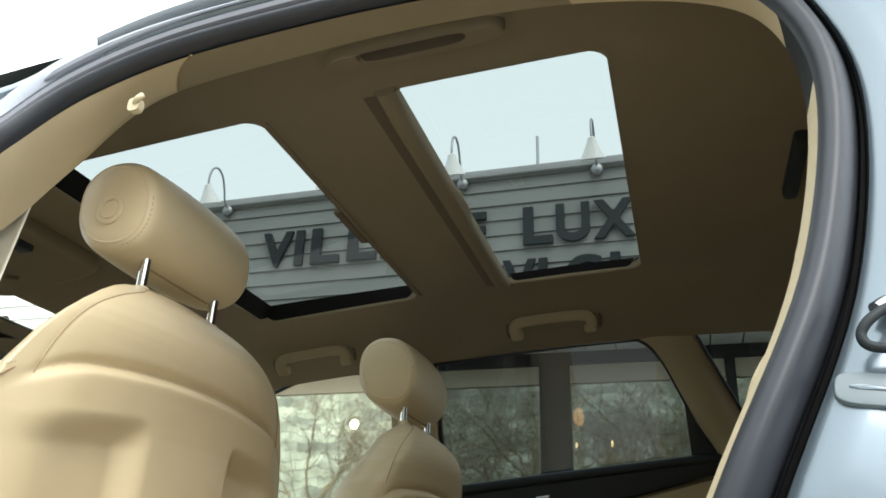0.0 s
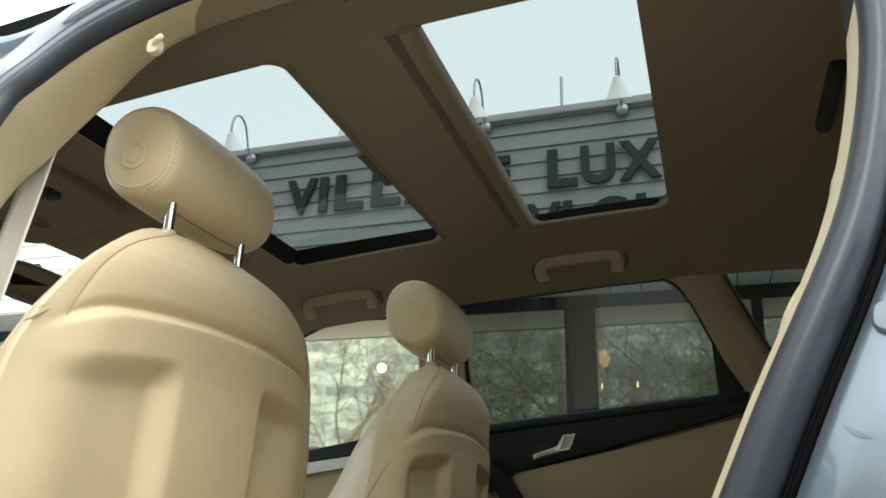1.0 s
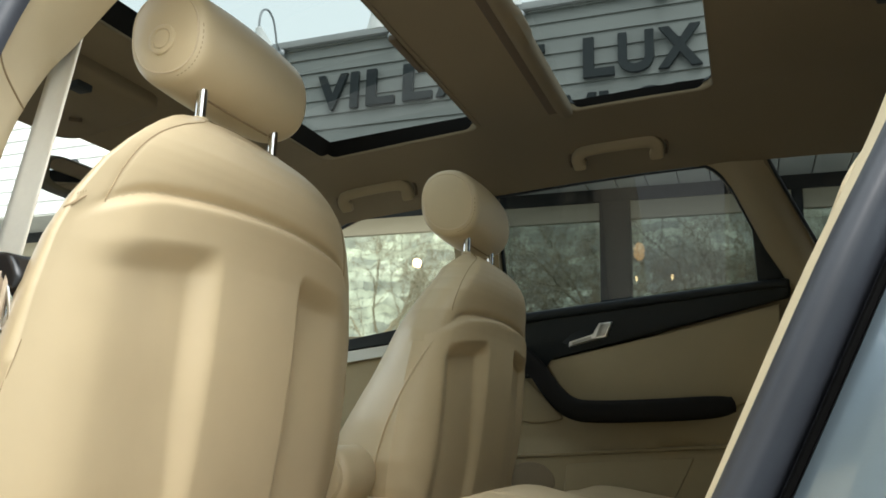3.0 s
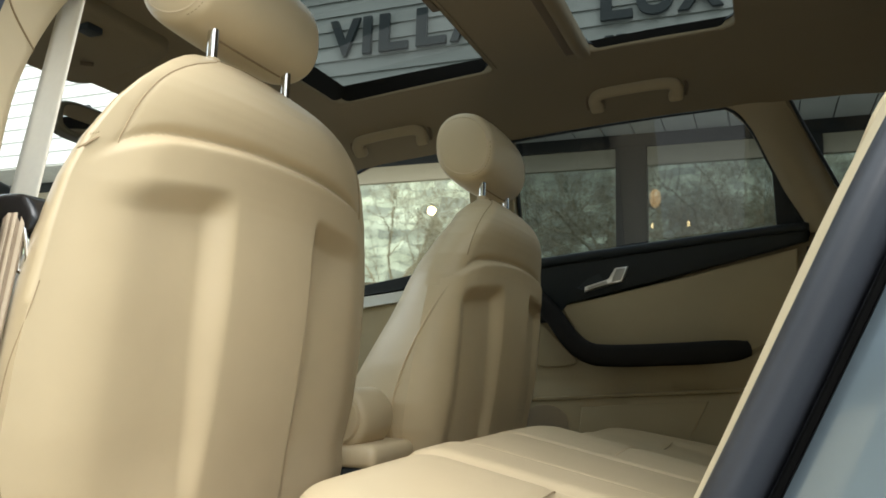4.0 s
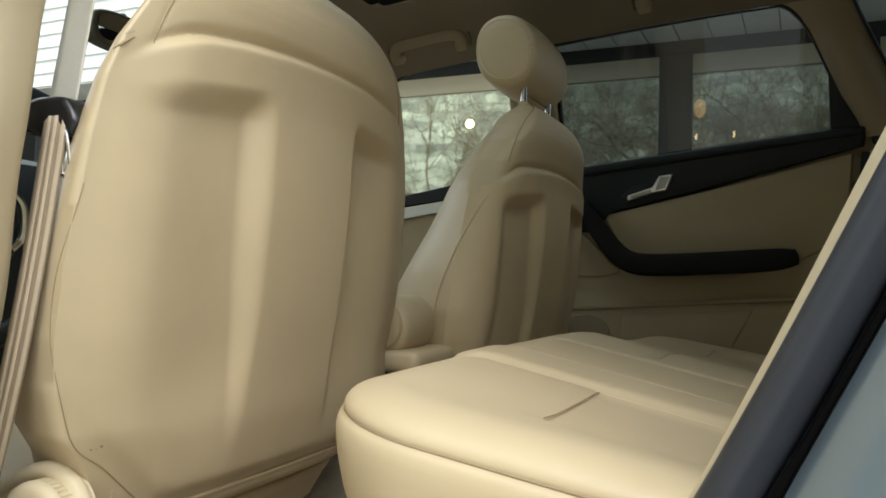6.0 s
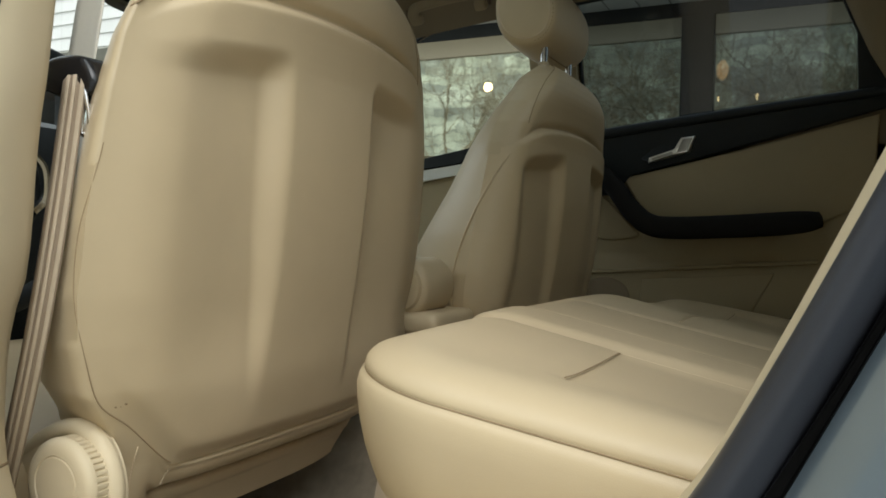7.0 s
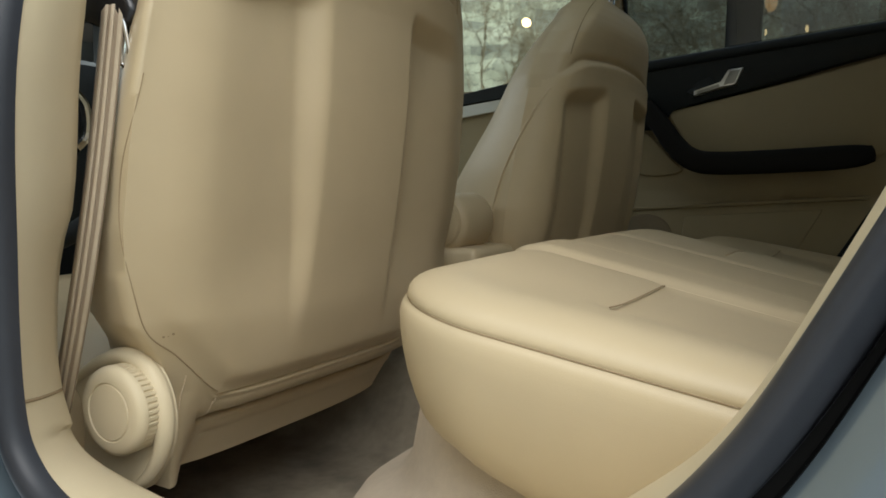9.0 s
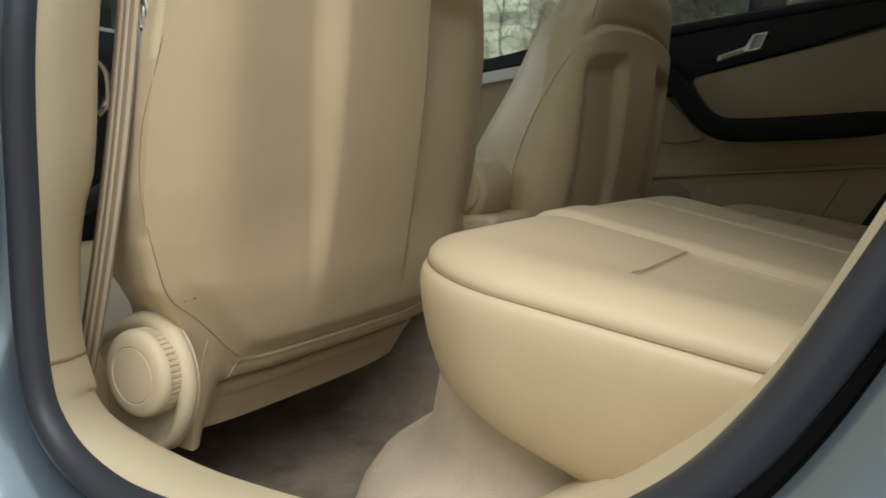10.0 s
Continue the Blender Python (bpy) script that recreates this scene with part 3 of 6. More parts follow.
tube(bm, spline([(-0.05, 0.690, 0.918), (0.05, 0.687, 0.936), (0.30, 0.679, 0.965), (0.55, 0.671, 0.992), (0.605, 0.672, 0.996)], 6), lambda t: 0.0125 - 0.003 * t, 12)
under(part("belt_roll", bm, BLACK, door, "black padded roll under the window"), door)
# black pull handle and armrest in one bent bar
arm = spline([(0.045, 0.668, 0.855), (0.085, 0.665, 0.815), (0.125, 0.655, 0.765), (0.165, 0.645, 0.735), (0.22, 0.64, 0.728), (0.35, 0.64, 0.734), (0.46, 0.642, 0.743), (0.497, 0.655, 0.750)], 6)
bm = bmesh.new()
rows = []
for i, p in enumerate(arm):
    a, b = arm[max(0, i - 1)], arm[min(len(arm) - 1, i + 1)]
    d = (b - a).normalized()
    nrm = Vector((-d.z, 0, d.x))
    t = i / (len(arm) - 1)
    h = 0.0225 * (0.90 + 0.15 * sstep(0.1, 0.5, t)) * (1 - 0.24 * sstep(0.78, 1.0, t)) * math.sqrt(max(0.12, 1 - max(0, (t - 0.96) / 0.04) ** 3))
    rows.append([p + nrm * (h * math.copysign(abs(math.cos(q)) ** 0.6, math.cos(q))) + Vector((0, -0.022 * math.copysign(abs(math.sin(q)) ** 0.6, math.sin(q)), 0))
                 for q in [2 * math.pi * k / 20 for k in range(20)]])
vs = grid(bm, rows, closed_u=True)
bm.faces.new(vs[0])
bm.faces.new(vs[-1])
under(part("armrest", bm, ARMBLACK, door, "black curved armrest and pull"), door)
bm = bmesh.new()
box(bm, (0.17, 0.665, 0.720), (0.42, 0.72, 0.75), 0.01)
under(part("armrest_bracket", bm, BLACK, door), door)
# recess cup behind the pull
under(plate("pull_cup", [(-0.01, 0.80), (0.045, 0.80), (0.11, 0.735), (0.13, 0.71), (0.06, 0.70), (0.02, 0.72)], 0.71, 0.699, FARTRIM, door, "", 0.004, 4), door)
# release handle: bezel and bright lever
under(plate("handle_bezel", [(0.135, 0.878), (0.16, 0.900), (0.225, 0.928), (0.262, 0.936), (0.268, 0.905), (0.235, 0.882), (0.16, 0.866)], 0.70, 0.684, BLACK, door, "", 0.004), door)
under(plate("release_handle", [(0.153, 0.868), (0.208, 0.883), (0.238, 0.890), (0.250, 0.924), (0.222, 0.921), (0.212, 0.899), (0.200, 0.894), (0.154, 0.879)], 0.69, 0.672, SATIN, door, "satin metal release lever", 0.005), door)
for face in ([(0.162, 0.8722), (0.206, 0.8850), (0.203, 0.8915), (0.162, 0.8775)], [(0.2135, 0.8890), (0.2340, 0.8935), (0.2450, 0.9195), (0.2250, 0.9175), (0.2165, 0.8985)]):
    under(plate("lever_face", face, 0.673, 0.6708, LEVER, door, "grey metal lever face", 0.001), door)
# lower mouldings, map pocket, speaker
under(strip("moulding", [(-0.06 + 0.55 * k / 20, 0.620 + 0.083 * (0.55 * k / 20)) for k in range(21)], 0.008, 0.006, FARTRIM, door, y=0.694), door)
under(plate("map_pocket", [(0.143, 0.615), (0.411, 0.640), (0.405, 0.625), (0.372, 0.56), (0.345, 0.50), (0.13, 0.50)], 0.70, 0.6905, FARTRIM, door, "", 0.004), door)
under(plate("speaker_grille", disc_outline(0.062, 0.575, 0.055, 0.042, 32), 0.70, 0.690, material("beige_speaker_mesh", (0.34, 0.27, 0.18), 0.8, vary=0.35, scale=700, bump=1, bump_scale=900), door, "beige speaker grille", 0.004), door)


# window glass, frames and pillars of the far side
def win_rear(x, z):
    return z > belt(x) and z < table(x, [(0.0, 1.222), (0.24, 1.235), (0.42, 1.239), (0.455, 1.234), (0.481, 1.220), (0.50, 1.20)]) and 0.01 < x < table(z, [(0.95, 0.610), (1.015, 0.599), (1.063, 0.568), (1.132, 0.535), (1.185, 0.510), (1.22, 0.483), (1.24, 0.45)])


def win_front(x, z):
    return z > belt(x) and z < table(x, [(-0.80, 0.95), (-0.60, 1.07), (-0.412, 1.155), (-0.318, 1.188), (-0.211, 1.206), (-0.12, 1.214)]) and -0.85 < x < -0.10


def win_quarter(x, z):
    return z > 1.03 + 0.1 * (x - 0.6) and z < 1.245 and table(z, [(1.03, 0.685), (1.245, 0.58)]) < x < 0.95


side_top = lambda x: table(x, ROOF) - 0.058
bm = bmesh.new()
xs = [-0.95 + 2.1 * k / 420 for k in range(421)]
rows = []
for i in range(151):
    rows.append([(x, far_y(0.85 + (side_top(x) + 0.01 - 0.85) * i / 150), 0.85 + (side_top(x) + 0.01 - 0.85) * i / 150) for x in xs])


def keep(i, j):
    x, z = (rows[i][j][0] + rows[i + 1][j + 1][0]) / 2, (rows[i][j][2] + rows[i + 1][j + 1][2]) / 2
    return not (win_rear(x, z) or win_front(x, z) or win_quarter(x, z))


grid(bm, rows, mask=keep)
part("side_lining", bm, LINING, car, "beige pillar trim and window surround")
# black seals round the far windows
for nm, pts in (("rear", [(0.008, 0.948), (0.004, 1.207), (0.02, 1.225), (0.24, 1.238), (0.42, 1.242), (0.457, 1.236), (0.485, 1.220), (0.512, 1.185), (0.537, 1.132), (0.57, 1.063), (0.60, 1.010)]),
                ("front", [(-0.80, 0.955), (-0.60, 1.073), (-0.412, 1.158), (-0.318, 1.191), (-0.211, 1.209), (-0.105, 1.216), (-0.10, 0.93)]),
                ("quarter", [(0.69, 1.03), (0.583, 1.24), (0.60, 1.246), (0.95, 1.24)])):
    pth = [Vector((p.x, far_y(p.z) - 0.002, p.z)) for p in spline([(x, 0, z) for x, z in pts], 5)]
    bm = bmesh.new()
    tube(bm, pth, 0.0036, 8)
    part("window_seal", bm, BLACK, car, "black window seal")
# the rear window's seal goes on under the headlining's edge
bm = bmesh.new()
tube(bm, [Vector((0.004 + 0.456 * k / 20, 0.5862, roof_z(0.004 + 0.456 * k / 20, 0.585) - 0.0030)) for k in range(21)], lambda t: 0.0034 - 0.0012 * t, 8)
part("window_seal", bm, BLACK, car, "black window seal")
# black quarter piece at the rear end of the rear door's window
plate("window_corner", [(0.546, 1.115), (0.552, 1.0), (0.625, 1.0), (0.605, 1.03), (0.575, 1.07)], 0.72, 0.700, BLACK, car, "black window corner", 0.002)
# C-pillar: a rounded beige beam
bm = bmesh.new()
rows = []
for k in range(15):
    z = 0.985 + 0.285 * k / 14
    f = table(z, [(0.985, 0.612), (1.015, 0.599), (1.063, 0.568), (1.132, 0.535), (1.185, 0.510), (1.22, 0.484), (1.24, 0.455), (1.28, 0.40)])
    b = table(z, [(0.985, 0.705), (1.06, 0.672), (1.16, 0.622), (1.235, 0.585), (1.28, 0.57)])
    yb = far_y(z)
    k = 1 - 0.75 * sstep(1.12, 1.24, z)
    rows.append([(f, yb + 0.01, z), (f + 0.004, yb - 0.012 * k, z), (f + 0.02, yb - 0.024 * k, z), (f + 0.42 * (b - f), yb - 0.030 * k, z), (f + 0.62 * (b - f), yb - 0.024 * k, z), (f + 0.82 * (b - f), yb - 0.011 * k, z), (b - 0.003, yb + 0.002, z), (b, yb + 0.015, z)])
grid(bm, rows)
# tan instead of beige: the pillar's shade is in the colour
part("rear_pillar_trim", bm, HANDLE, car, "beige rear pillar trim")
# lobed moulding of the near rear pillar, just behind the doorway's rear edge
bm = bmesh.new()
lobes = [(0.680, 1.005), (0.651, 0.994), (0.637, 0.978), (0.6285, 0.962), (0.6250, 0.943), (0.6245, 0.932), (0.6190, 0.925), (0.6150, 0.912), (0.6130, 0.896), (0.6080, 0.882), (0.5960, 0.868), (0.5830, 0.852), (0.5755, 0.836), (0.5760, 0.820), (0.5830, 0.800), (0.645, 0.790), (0.705, 0.900)]
slab(bm, [(p.x, p.z) for p in spline([(x - 0.0008, 0, z) for x, z in lobes], 4, True)], "y", -0.500, -0.600, 0.010, 4)
part("rear_pillar_moulding", bm, PLASTIC, car, "beige moulding on the near rear pillar")
# luggage side trim behind the rear door
bm = bmesh.new()
rows = []
for k in range(21):
    z = 0.40 + 0.62 * k / 20
    x0 = rear_door_edge(z) + 0.010
    rows.append([(x0 + (1.2 - x0) * j / 10, 0.70 - 0.10 * sstep(0.0, 0.5, j / 10) * sstep(0.9, 0.6, z), z) for j in range(11)])
grid(bm, rows)
part("rear_side_trim", bm, FARTRIM, car, "beige rear side trim")
bm = bmesh.new()
box(bm, (0.625, 0.67, 0.97), (1.2, 0.73, 1.035), 0.012)
part("rear_ledge", bm, BLACK, car, "black ledge under rear side window")
bm = bmesh.new()
rows = [[(rear_door_edge(z) + dx, 0.698, z) for dx in (-0.005, 0.009)] for z in [0.40 + 0.56 * k / 30 for k in range(31)]]
grid(bm, rows)
part("door_gap", bm, BLACK, car, "black gap behind the door")

for nm, x0, x1, mat in (("rear", -0.05, 0.652, PRIVACY), ("front", -0.95, -0.06, CLEAR), ("quarter", 0.652, 1.1, PRIVACY)):
    bm = bmesh.new()
    grid(bm, [[(x, far_y(z) + 0.03, z) for x in (x0, x1)] for z in (0.88, 0.95, 1.26)])
    g = part("window_pane", bm, mat, car if nm != "rear" else None, "grey tinted side window" if mat is PRIVACY else "clear side window")
    if mat is CLEAR:
        g.visible_shadow = False
    if nm == "rear":
        g.parent = door
        under(g, door)
# B-pillar of the far side, narrow, beige, seen past the headrest
bm = bmesh.new()
rows = []
for k in range(12):
    z = 0.45 + 0.76 * k / 11
    y = far_y(z)
    rows.append([(-0.112, y + 0.02, z), (-0.108, y - 0.018, z), (-0.09, y - 0.026, z), (-0.02, y - 0.026, z), (-0.002, y - 0.018, z), (0.002, y + 0.02, z)])
grid(bm, rows)
part("middle_pillar_trim", bm, FARTRIM, car, "beige middle pillar trim")

# far front door
fdoor = thing("front_car_door", "closed beige front car door with bright window trim", "car door", "car doors", at=(-0.5, 0.72, 0.40))
bm = bmesh.new()
grid(bm, [[(-1.0 + 0.9 * j / 20, 0.705, 0.40 + 0.50 * k / 12) for j in range(21)] for k in range(13)])
under(part("door_card", bm, FARTRIM, fdoor, "beige door card"), fdoor)
under(plate("upper_band", [(-1.0, 0.80), (-0.43, 0.888), (-0.11, 0.945), (-0.11, 0.905), (-0.43, 0.862), (-1.0, 0.76)], 0.73, 0.690, BLACK, fdoor, "black window ledge", 0.008), fdoor)
under(plate("bright_strip", [(-1.0, 0.755), (-0.43, 0.860), (-0.11, 0.902), (-0.11, 0.880), (-0.43, 0.832), (-1.0, 0.725)], 0.72, 0.694, SATIN, fdoor, "satin metal strip", 0.003), fdoor)
under(plate("armrest", [(-0.9, 0.66), (-0.42, 0.66), (-0.30, 0.665), (-0.28, 0.62), (-0.9, 0.60)], 0.72, 0.64, BLACK, fdoor, "black armrest", 0.012), fdoor)

# near side: closed front door with its window, and the panel behind the rear doorway
ndoor = thing("front_car_door", "closed beige front car door next to the near seat", "car door", "car doors", at=(-0.6, -0.72, 0.40))
bm = bmesh.new()
grid(bm, [[(-1.05 + 0.90 * j / 12, y, z) for j in range(13)] for y, z in ((-0.66, 0.36), (-0.68, 0.40), (-0.69, 0.70), (-0.69, 0.90), (-0.72, 0.915), (-0.76, 0.90), (-0.80, 0.70), (-0.80, 0.36))])
under(part("door_card", bm, PLASTIC, ndoor, "beige door card"), ndoor)
bm = bmesh.new()
grid(bm, [[(-1.05 + 0.90 * j / 4, side_y(z) + 0.02, z) for j in range(5)] for z in (0.90, 1.0, 1.17)])
g = under(part("window_pane", bm, CLEAR, ndoor, "clear side window"), ndoor)
g.visible_shadow = False
bm = bmesh.new()
grid(bm, [[(0.67 + 0.55 * j / 8, y, z) for j in range(9)] for y, z in ((-0.64, 0.34), (-0.64, 0.60), (-0.62, 0.90), (-0.56, 1.08), (-0.49, 1.27))])
part("near_rear_trim", bm, PLASTIC, car, "beige rear side trim")

# the open rear door, swung out on its front hinges
odoor = thing("rear_car_door", "open blue-grey rear car door with beige card and grey window", "car door", "car doors", at=(-0.075, -0.80, 0.30))
odoor.rotation_euler = (0, 0, radians(-80))
bm = bmesh.new()
grid(bm, [[(x, y, z) for x in (0.0, 0.25, 0.5, 0.62 + 0.24 * min(1.0, z / 0.5))] for y, z in ((-0.02, 0.0), (-0.06, 0.06), (-0.08, 0.30), (-0.07, 0.52), (-0.03, 0.62))])
part("door_skin", bm, PAINT, odoor, "blue-grey painted door skin")
bm = bmesh.new()
grid(bm, [[(x, y, z) for x in (0.0, 0.25, 0.5, 0.62 + 0.24 * min(1.0, z / 0.5))] for y, z in ((-0.02, 0.0), (0.03, 0.03), (0.05, 0.30), (0.04, 0.52), (-0.02, 0.63))])
part("door_card", bm, PLASTIC, odoor, "beige door card")
bm = bmesh.new()
grid(bm, [[(x, -0.02 + 0.40 * (z - 0.6), z) for x in (0.02, 0.40, 0.80 - 0.45 * (z - 0.6))] for z in (0.60, 0.90)])
part("window_pane", bm, PRIVACY, odoor, "grey tinted side window")
bm = bmesh.new()
tube(bm, spline([(0.0, -0.02, 0.60), (0.0, 0.08, 0.85), (0.06, 0.10, 0.92), (0.40, 0.11, 0.935), (0.62, 0.09, 0.89), (0.80, 0.0, 0.66), (0.84, -0.02, 0.60)], 6), 0.018, 8)
part("window_frame", bm, BLACK, odoor, "black window frame")

# outer skins that close the car
bm = bmesh.new()
grid(bm, [[(-1.0 + 2.2 * j / 20, y, z) for j in range(21)] for y, z in ((0.66, 0.22), (0.82, 0.30), (0.86, 0.55), (0.85, 0.80), (0.80, 0.90))])
part("far_body_side", bm, PAINT, car, "blue-grey painted side")
# unseen inner tailgate, black to keep bounced light off the headlining
bm = bmesh.new()
grid(bm, [[(1.2, y, z) for y in (-0.62, 0, 0.66)] for z in (0.25, 0.8, 1.2)])
part("tailgate", bm, BLACK, car, "unseen tailgate trim, black to cut bounced light")
bm = bmesh.new()
box(bm, (-1.7, -0.68, 0.17), (1.6, 0.70, 0.28), 0.02)
part("floor_pan", bm, BLACK, car, "black floor pan")

for wx in (-1.30, 1.28):
    for wy in (-0.66, 0.66):
        bm = bmesh.new()
        prof = [(0.20, -0.10), (0.29, -0.10), (0.312, -0.08), (0.318, -0.04), (0.318, 0.04), (0.312, 0.08), (0.29, 0.10), (0.20, 0.10)]
        grid(bm, [[(wx + r * math.cos(q), wy + d, 0.318 + r * math.sin(q)) for r, d in prof] for q in [2 * math.pi * k / 40 for k in range(40)]], closed_v=True, closed_u=True)
        tyre = part("wheel", bm, RUBBER, car, "black tyre")
        bm = bmesh.new()
        slab(bm, disc_outline(wx, 0.318, 0.205, 0.205, 40), "y", wy - 0.08, wy + 0.08, 0.01)
        part("rim", bm, SATIN, tyre, "grey metal rim")

# painted panels that complete the body outside
for nm, x0, x1, low in (("front_wing", -2.0, -0.98, 0.66), ("rear_wing", 0.98, 1.66, 0.66)):
    for s in (-1, 1):
        bm = bmesh.new()
        grid(bm, [[(x0 + (x1 - x0) * j / 12, s * (y - 0.10 * max(0.0, abs(x0 + (x1 - x0) * j / 12) - 1.4) ** 2), z) for j in range(13)] for y, z in ((0.80, low), (0.83, 0.74), (0.82, 0.84), (0.77, 0.90))])
        ob = part(nm, bm, PAINT, car, "blue-grey painted wing")
bm = bmesh.new()
grid(bm, [[(-1.0 + 0.66 * j / 10, y, z) for j in range(11)] for y, z in ((-0.74, 0.24), (-0.80, 0.30), (-0.83, 0.50), (-0.83, 0.70), (-0.80, 0.86), (-0.775, 0.90))])
under(part("door_skin", bm, PAINT, ndoor, "blue-grey painted door skin"), ndoor)
bm = bmesh.new()
grid(bm, [[(x, 0.77 * k / 10, z - 0.05 * (k / 10) ** 2) for k in range(-10, 11)] for x, z in ((-1.36, 0.925), (-1.5, 0.90), (-1.75, 0.85), (-1.93, 0.79), (-2.02, 0.70), (-2.06, 0.55), (-2.05, 0.35), (-1.98, 0.22))])
part("bonnet", bm, PAINT, car, "blue-grey painted bonnet")
bm = bmesh.new()
grid(bm, [[(x, w * k / 10, z) for k in range(-10, 11)] for x, z, w in ((1.22, 1.27, 0.58), (1.40, 1.14, 0.62), (1.58, 0.96, 0.68), (1.66, 0.80, 0.74), (1.70, 0.55, 0.76), (1.66, 0.25, 0.74))])
part("tailgate_skin", bm, PAINT, car, "blue-grey painted tailgate")
# ---------------------------------------------------------------- front seats
HALF = [(0.4, 0.185), (0.45, 0.19), (0.49, 0.196), (0.53, 0.222), (0.56, 0.248), (0.6, 0.262), (0.64, 0.2684), (0.7, 0.2681), (0.75, 0.2636), (0.8, 0.2577), (0.845, 0.2481), (0.88, 0.2349), (0.917, 0.2132), (0.94, 0.1934), (0.955, 0.1766), (0.97, 0.1565), (0.982, 0.1362), (0.992, 0.1139), (1, 0.0904), (1.007, 0.0658), (1.012, 0.0396), (1.015, 0.0126)]
EDGE = [(0.4, -0.05), (0.55, -0.015), (0.67, 0.0028), (0.75, 0.0117), (0.8, 0.017), (0.85, 0.0205), (0.9, 0.0279), (0.95, 0.0368), (0.98, 0.0307), (1, 0.0143), (1.015, -0.0099)]
BACK = [(0.4, -0.035), (0.44, -0.02835), (0.49, -0.01035), (0.55, 0.006675), (0.6, 0.01437), (0.65, 0.02287), (0.7, 0.0288), (0.75, 0.03426), (0.8, 0.03691), (0.85, 0.0385), (0.885, 0.04491), (0.91, 0.05165), (0.93, 0.05761), (0.95, 0.05944), (0.975, 0.05123), (1, 0.02495), (1.008, 0.008902), (1.015, -0.0083)]
DEPTH = [(0.4, 0.2), (0.6, 0.2), (0.66, 0.178), (0.72, 0.148), (0.78, 0.116), (0.83, 0.094), (0.88, 0.072), (0.92, 0.0546), (0.95, 0.042), (0.975, 0.0314), (1.0, 0.0193), (1.015, 0.0078)]


def smooth_table(x, pairs, d=0.012):
    return (table(x - d, pairs) + 2 * table(x, pairs) + table(x + d, pairs)) / 4


PILLOW = [(0.875, 0.2115), (0.908, 0.2005), (0.931, 0.1885), (0.9525, 0.1693), (0.9733, 0.1347), (0.988, 0.1), (1.0, 0.065)]


FLANK = [(0.53, -0.02), (0.536, -0.012), (0.553, -0.0036), (0.583, -0.004), (0.617, 0.0), (0.642, 0.004), (0.666, 0.0075), (0.6945, 0.0065), (0.7265, 0.0), (0.7588, -0.003), (0.7954, -0.0057), (0.8253, -0.010),
         (0.845, -0.015), (0.862, -0.02), (0.875, -0.026), (0.90, -0.03)]


def shell_top(u, drop=0.0):
    a = abs(u)
    return 0.9075 - drop - 0.40 * a * a - 4 * max(0.0, a - 0.155) ** 2


def shell_low(u):
    return 0.482 + 0.88 * max(0.0, -u - 0.152) + 0.9 * max(0.0, u - 0.215)


def inboard(z):
    """Half the width on the side away from the door: the foot of the backrest runs on straight."""
    return table(z, HALF) + 0.052 * sstep(0.60, 0.51, z)


def back_x(u, z, w, drop=0.0):
    """The rear face of a front backrest."""
    a = min(1.0, abs(u) / w)
    x = smooth_table(z, BACK)
    edge = smooth_table(z, EDGE)
    x = edge + (x - edge) * (1 - a ** 3.2)
    top, low = shell_top(u, drop), shell_low(u)
    on = sstep(top + 0.004, top - 0.008, z) * sstep(low - 0.002, low + 0.018 + 0.010 * sstep(0.13, 0.165, abs(u)), z)
    x += 0.009 * on * sstep(1.0, 0.72, a)
    x -= 0.006 * math.exp(-((z - top - 0.001) / 0.0060) ** 2) * sstep(0.23, 0.16, abs(u))
    # knee recesses either side of the middle ridge
    fade = sstep(0.868, 0.838, z + drop + 0.40 * u * u) * sstep(0.50, 0.64, z)
    s = abs(u)
    inner = sstep(0.066, 0.100 - 0.010 * sstep(0.72, 0.6, z), s) if u < 0 else sstep(0.074, 0.088, s)
    reach = sstep(0.240, 0.105 + 0.03 * sstep(0.76, 0.84, z), s)
    if drop:
        reach, fade = 0.95 * sstep(0.232, 0.190, s), sstep(0.868, 0.838, z + drop + 0.40 * u * u) * sstep(0.48, 0.56, z)
    x -= (0.013 + 0.006 * sstep(0.62, 0.82, z)) * fade * inner * reach
    # the pillow above the shell is stitched down its sides
    if z > top:
        line = smooth_table(z, PILLOW)
        x -= 0.0007 * math.exp(-((s - line) / 0.003) ** 2)
    # two leather rolls below the shell
    if z < low:
        x -= 0.007 * sstep(0.0, 0.010, low - z) * sstep(-0.180, -0.135, u)
        x -= 0.006 * math.exp(-((z - low) / 0.0035) ** 2) * sstep(0.165, 0.14, abs(u))
        x -= (0.012 * sstep(0.022, 0.036, low - z) + 0.017 * math.exp(-((low - z - 0.030) / 0.0034) ** 2)) * sstep(-0.168, -0.125, u)
        x += 0.011 * abs(math.sin(min(0.052, low - z) / 0.030 * math.pi)) ** 0.7 * (1 - a ** 6) * sstep(-0.172, -0.115, u)
        x -= 0.40 * (low - z) * sstep(-0.185, -0.135, u)
    return x


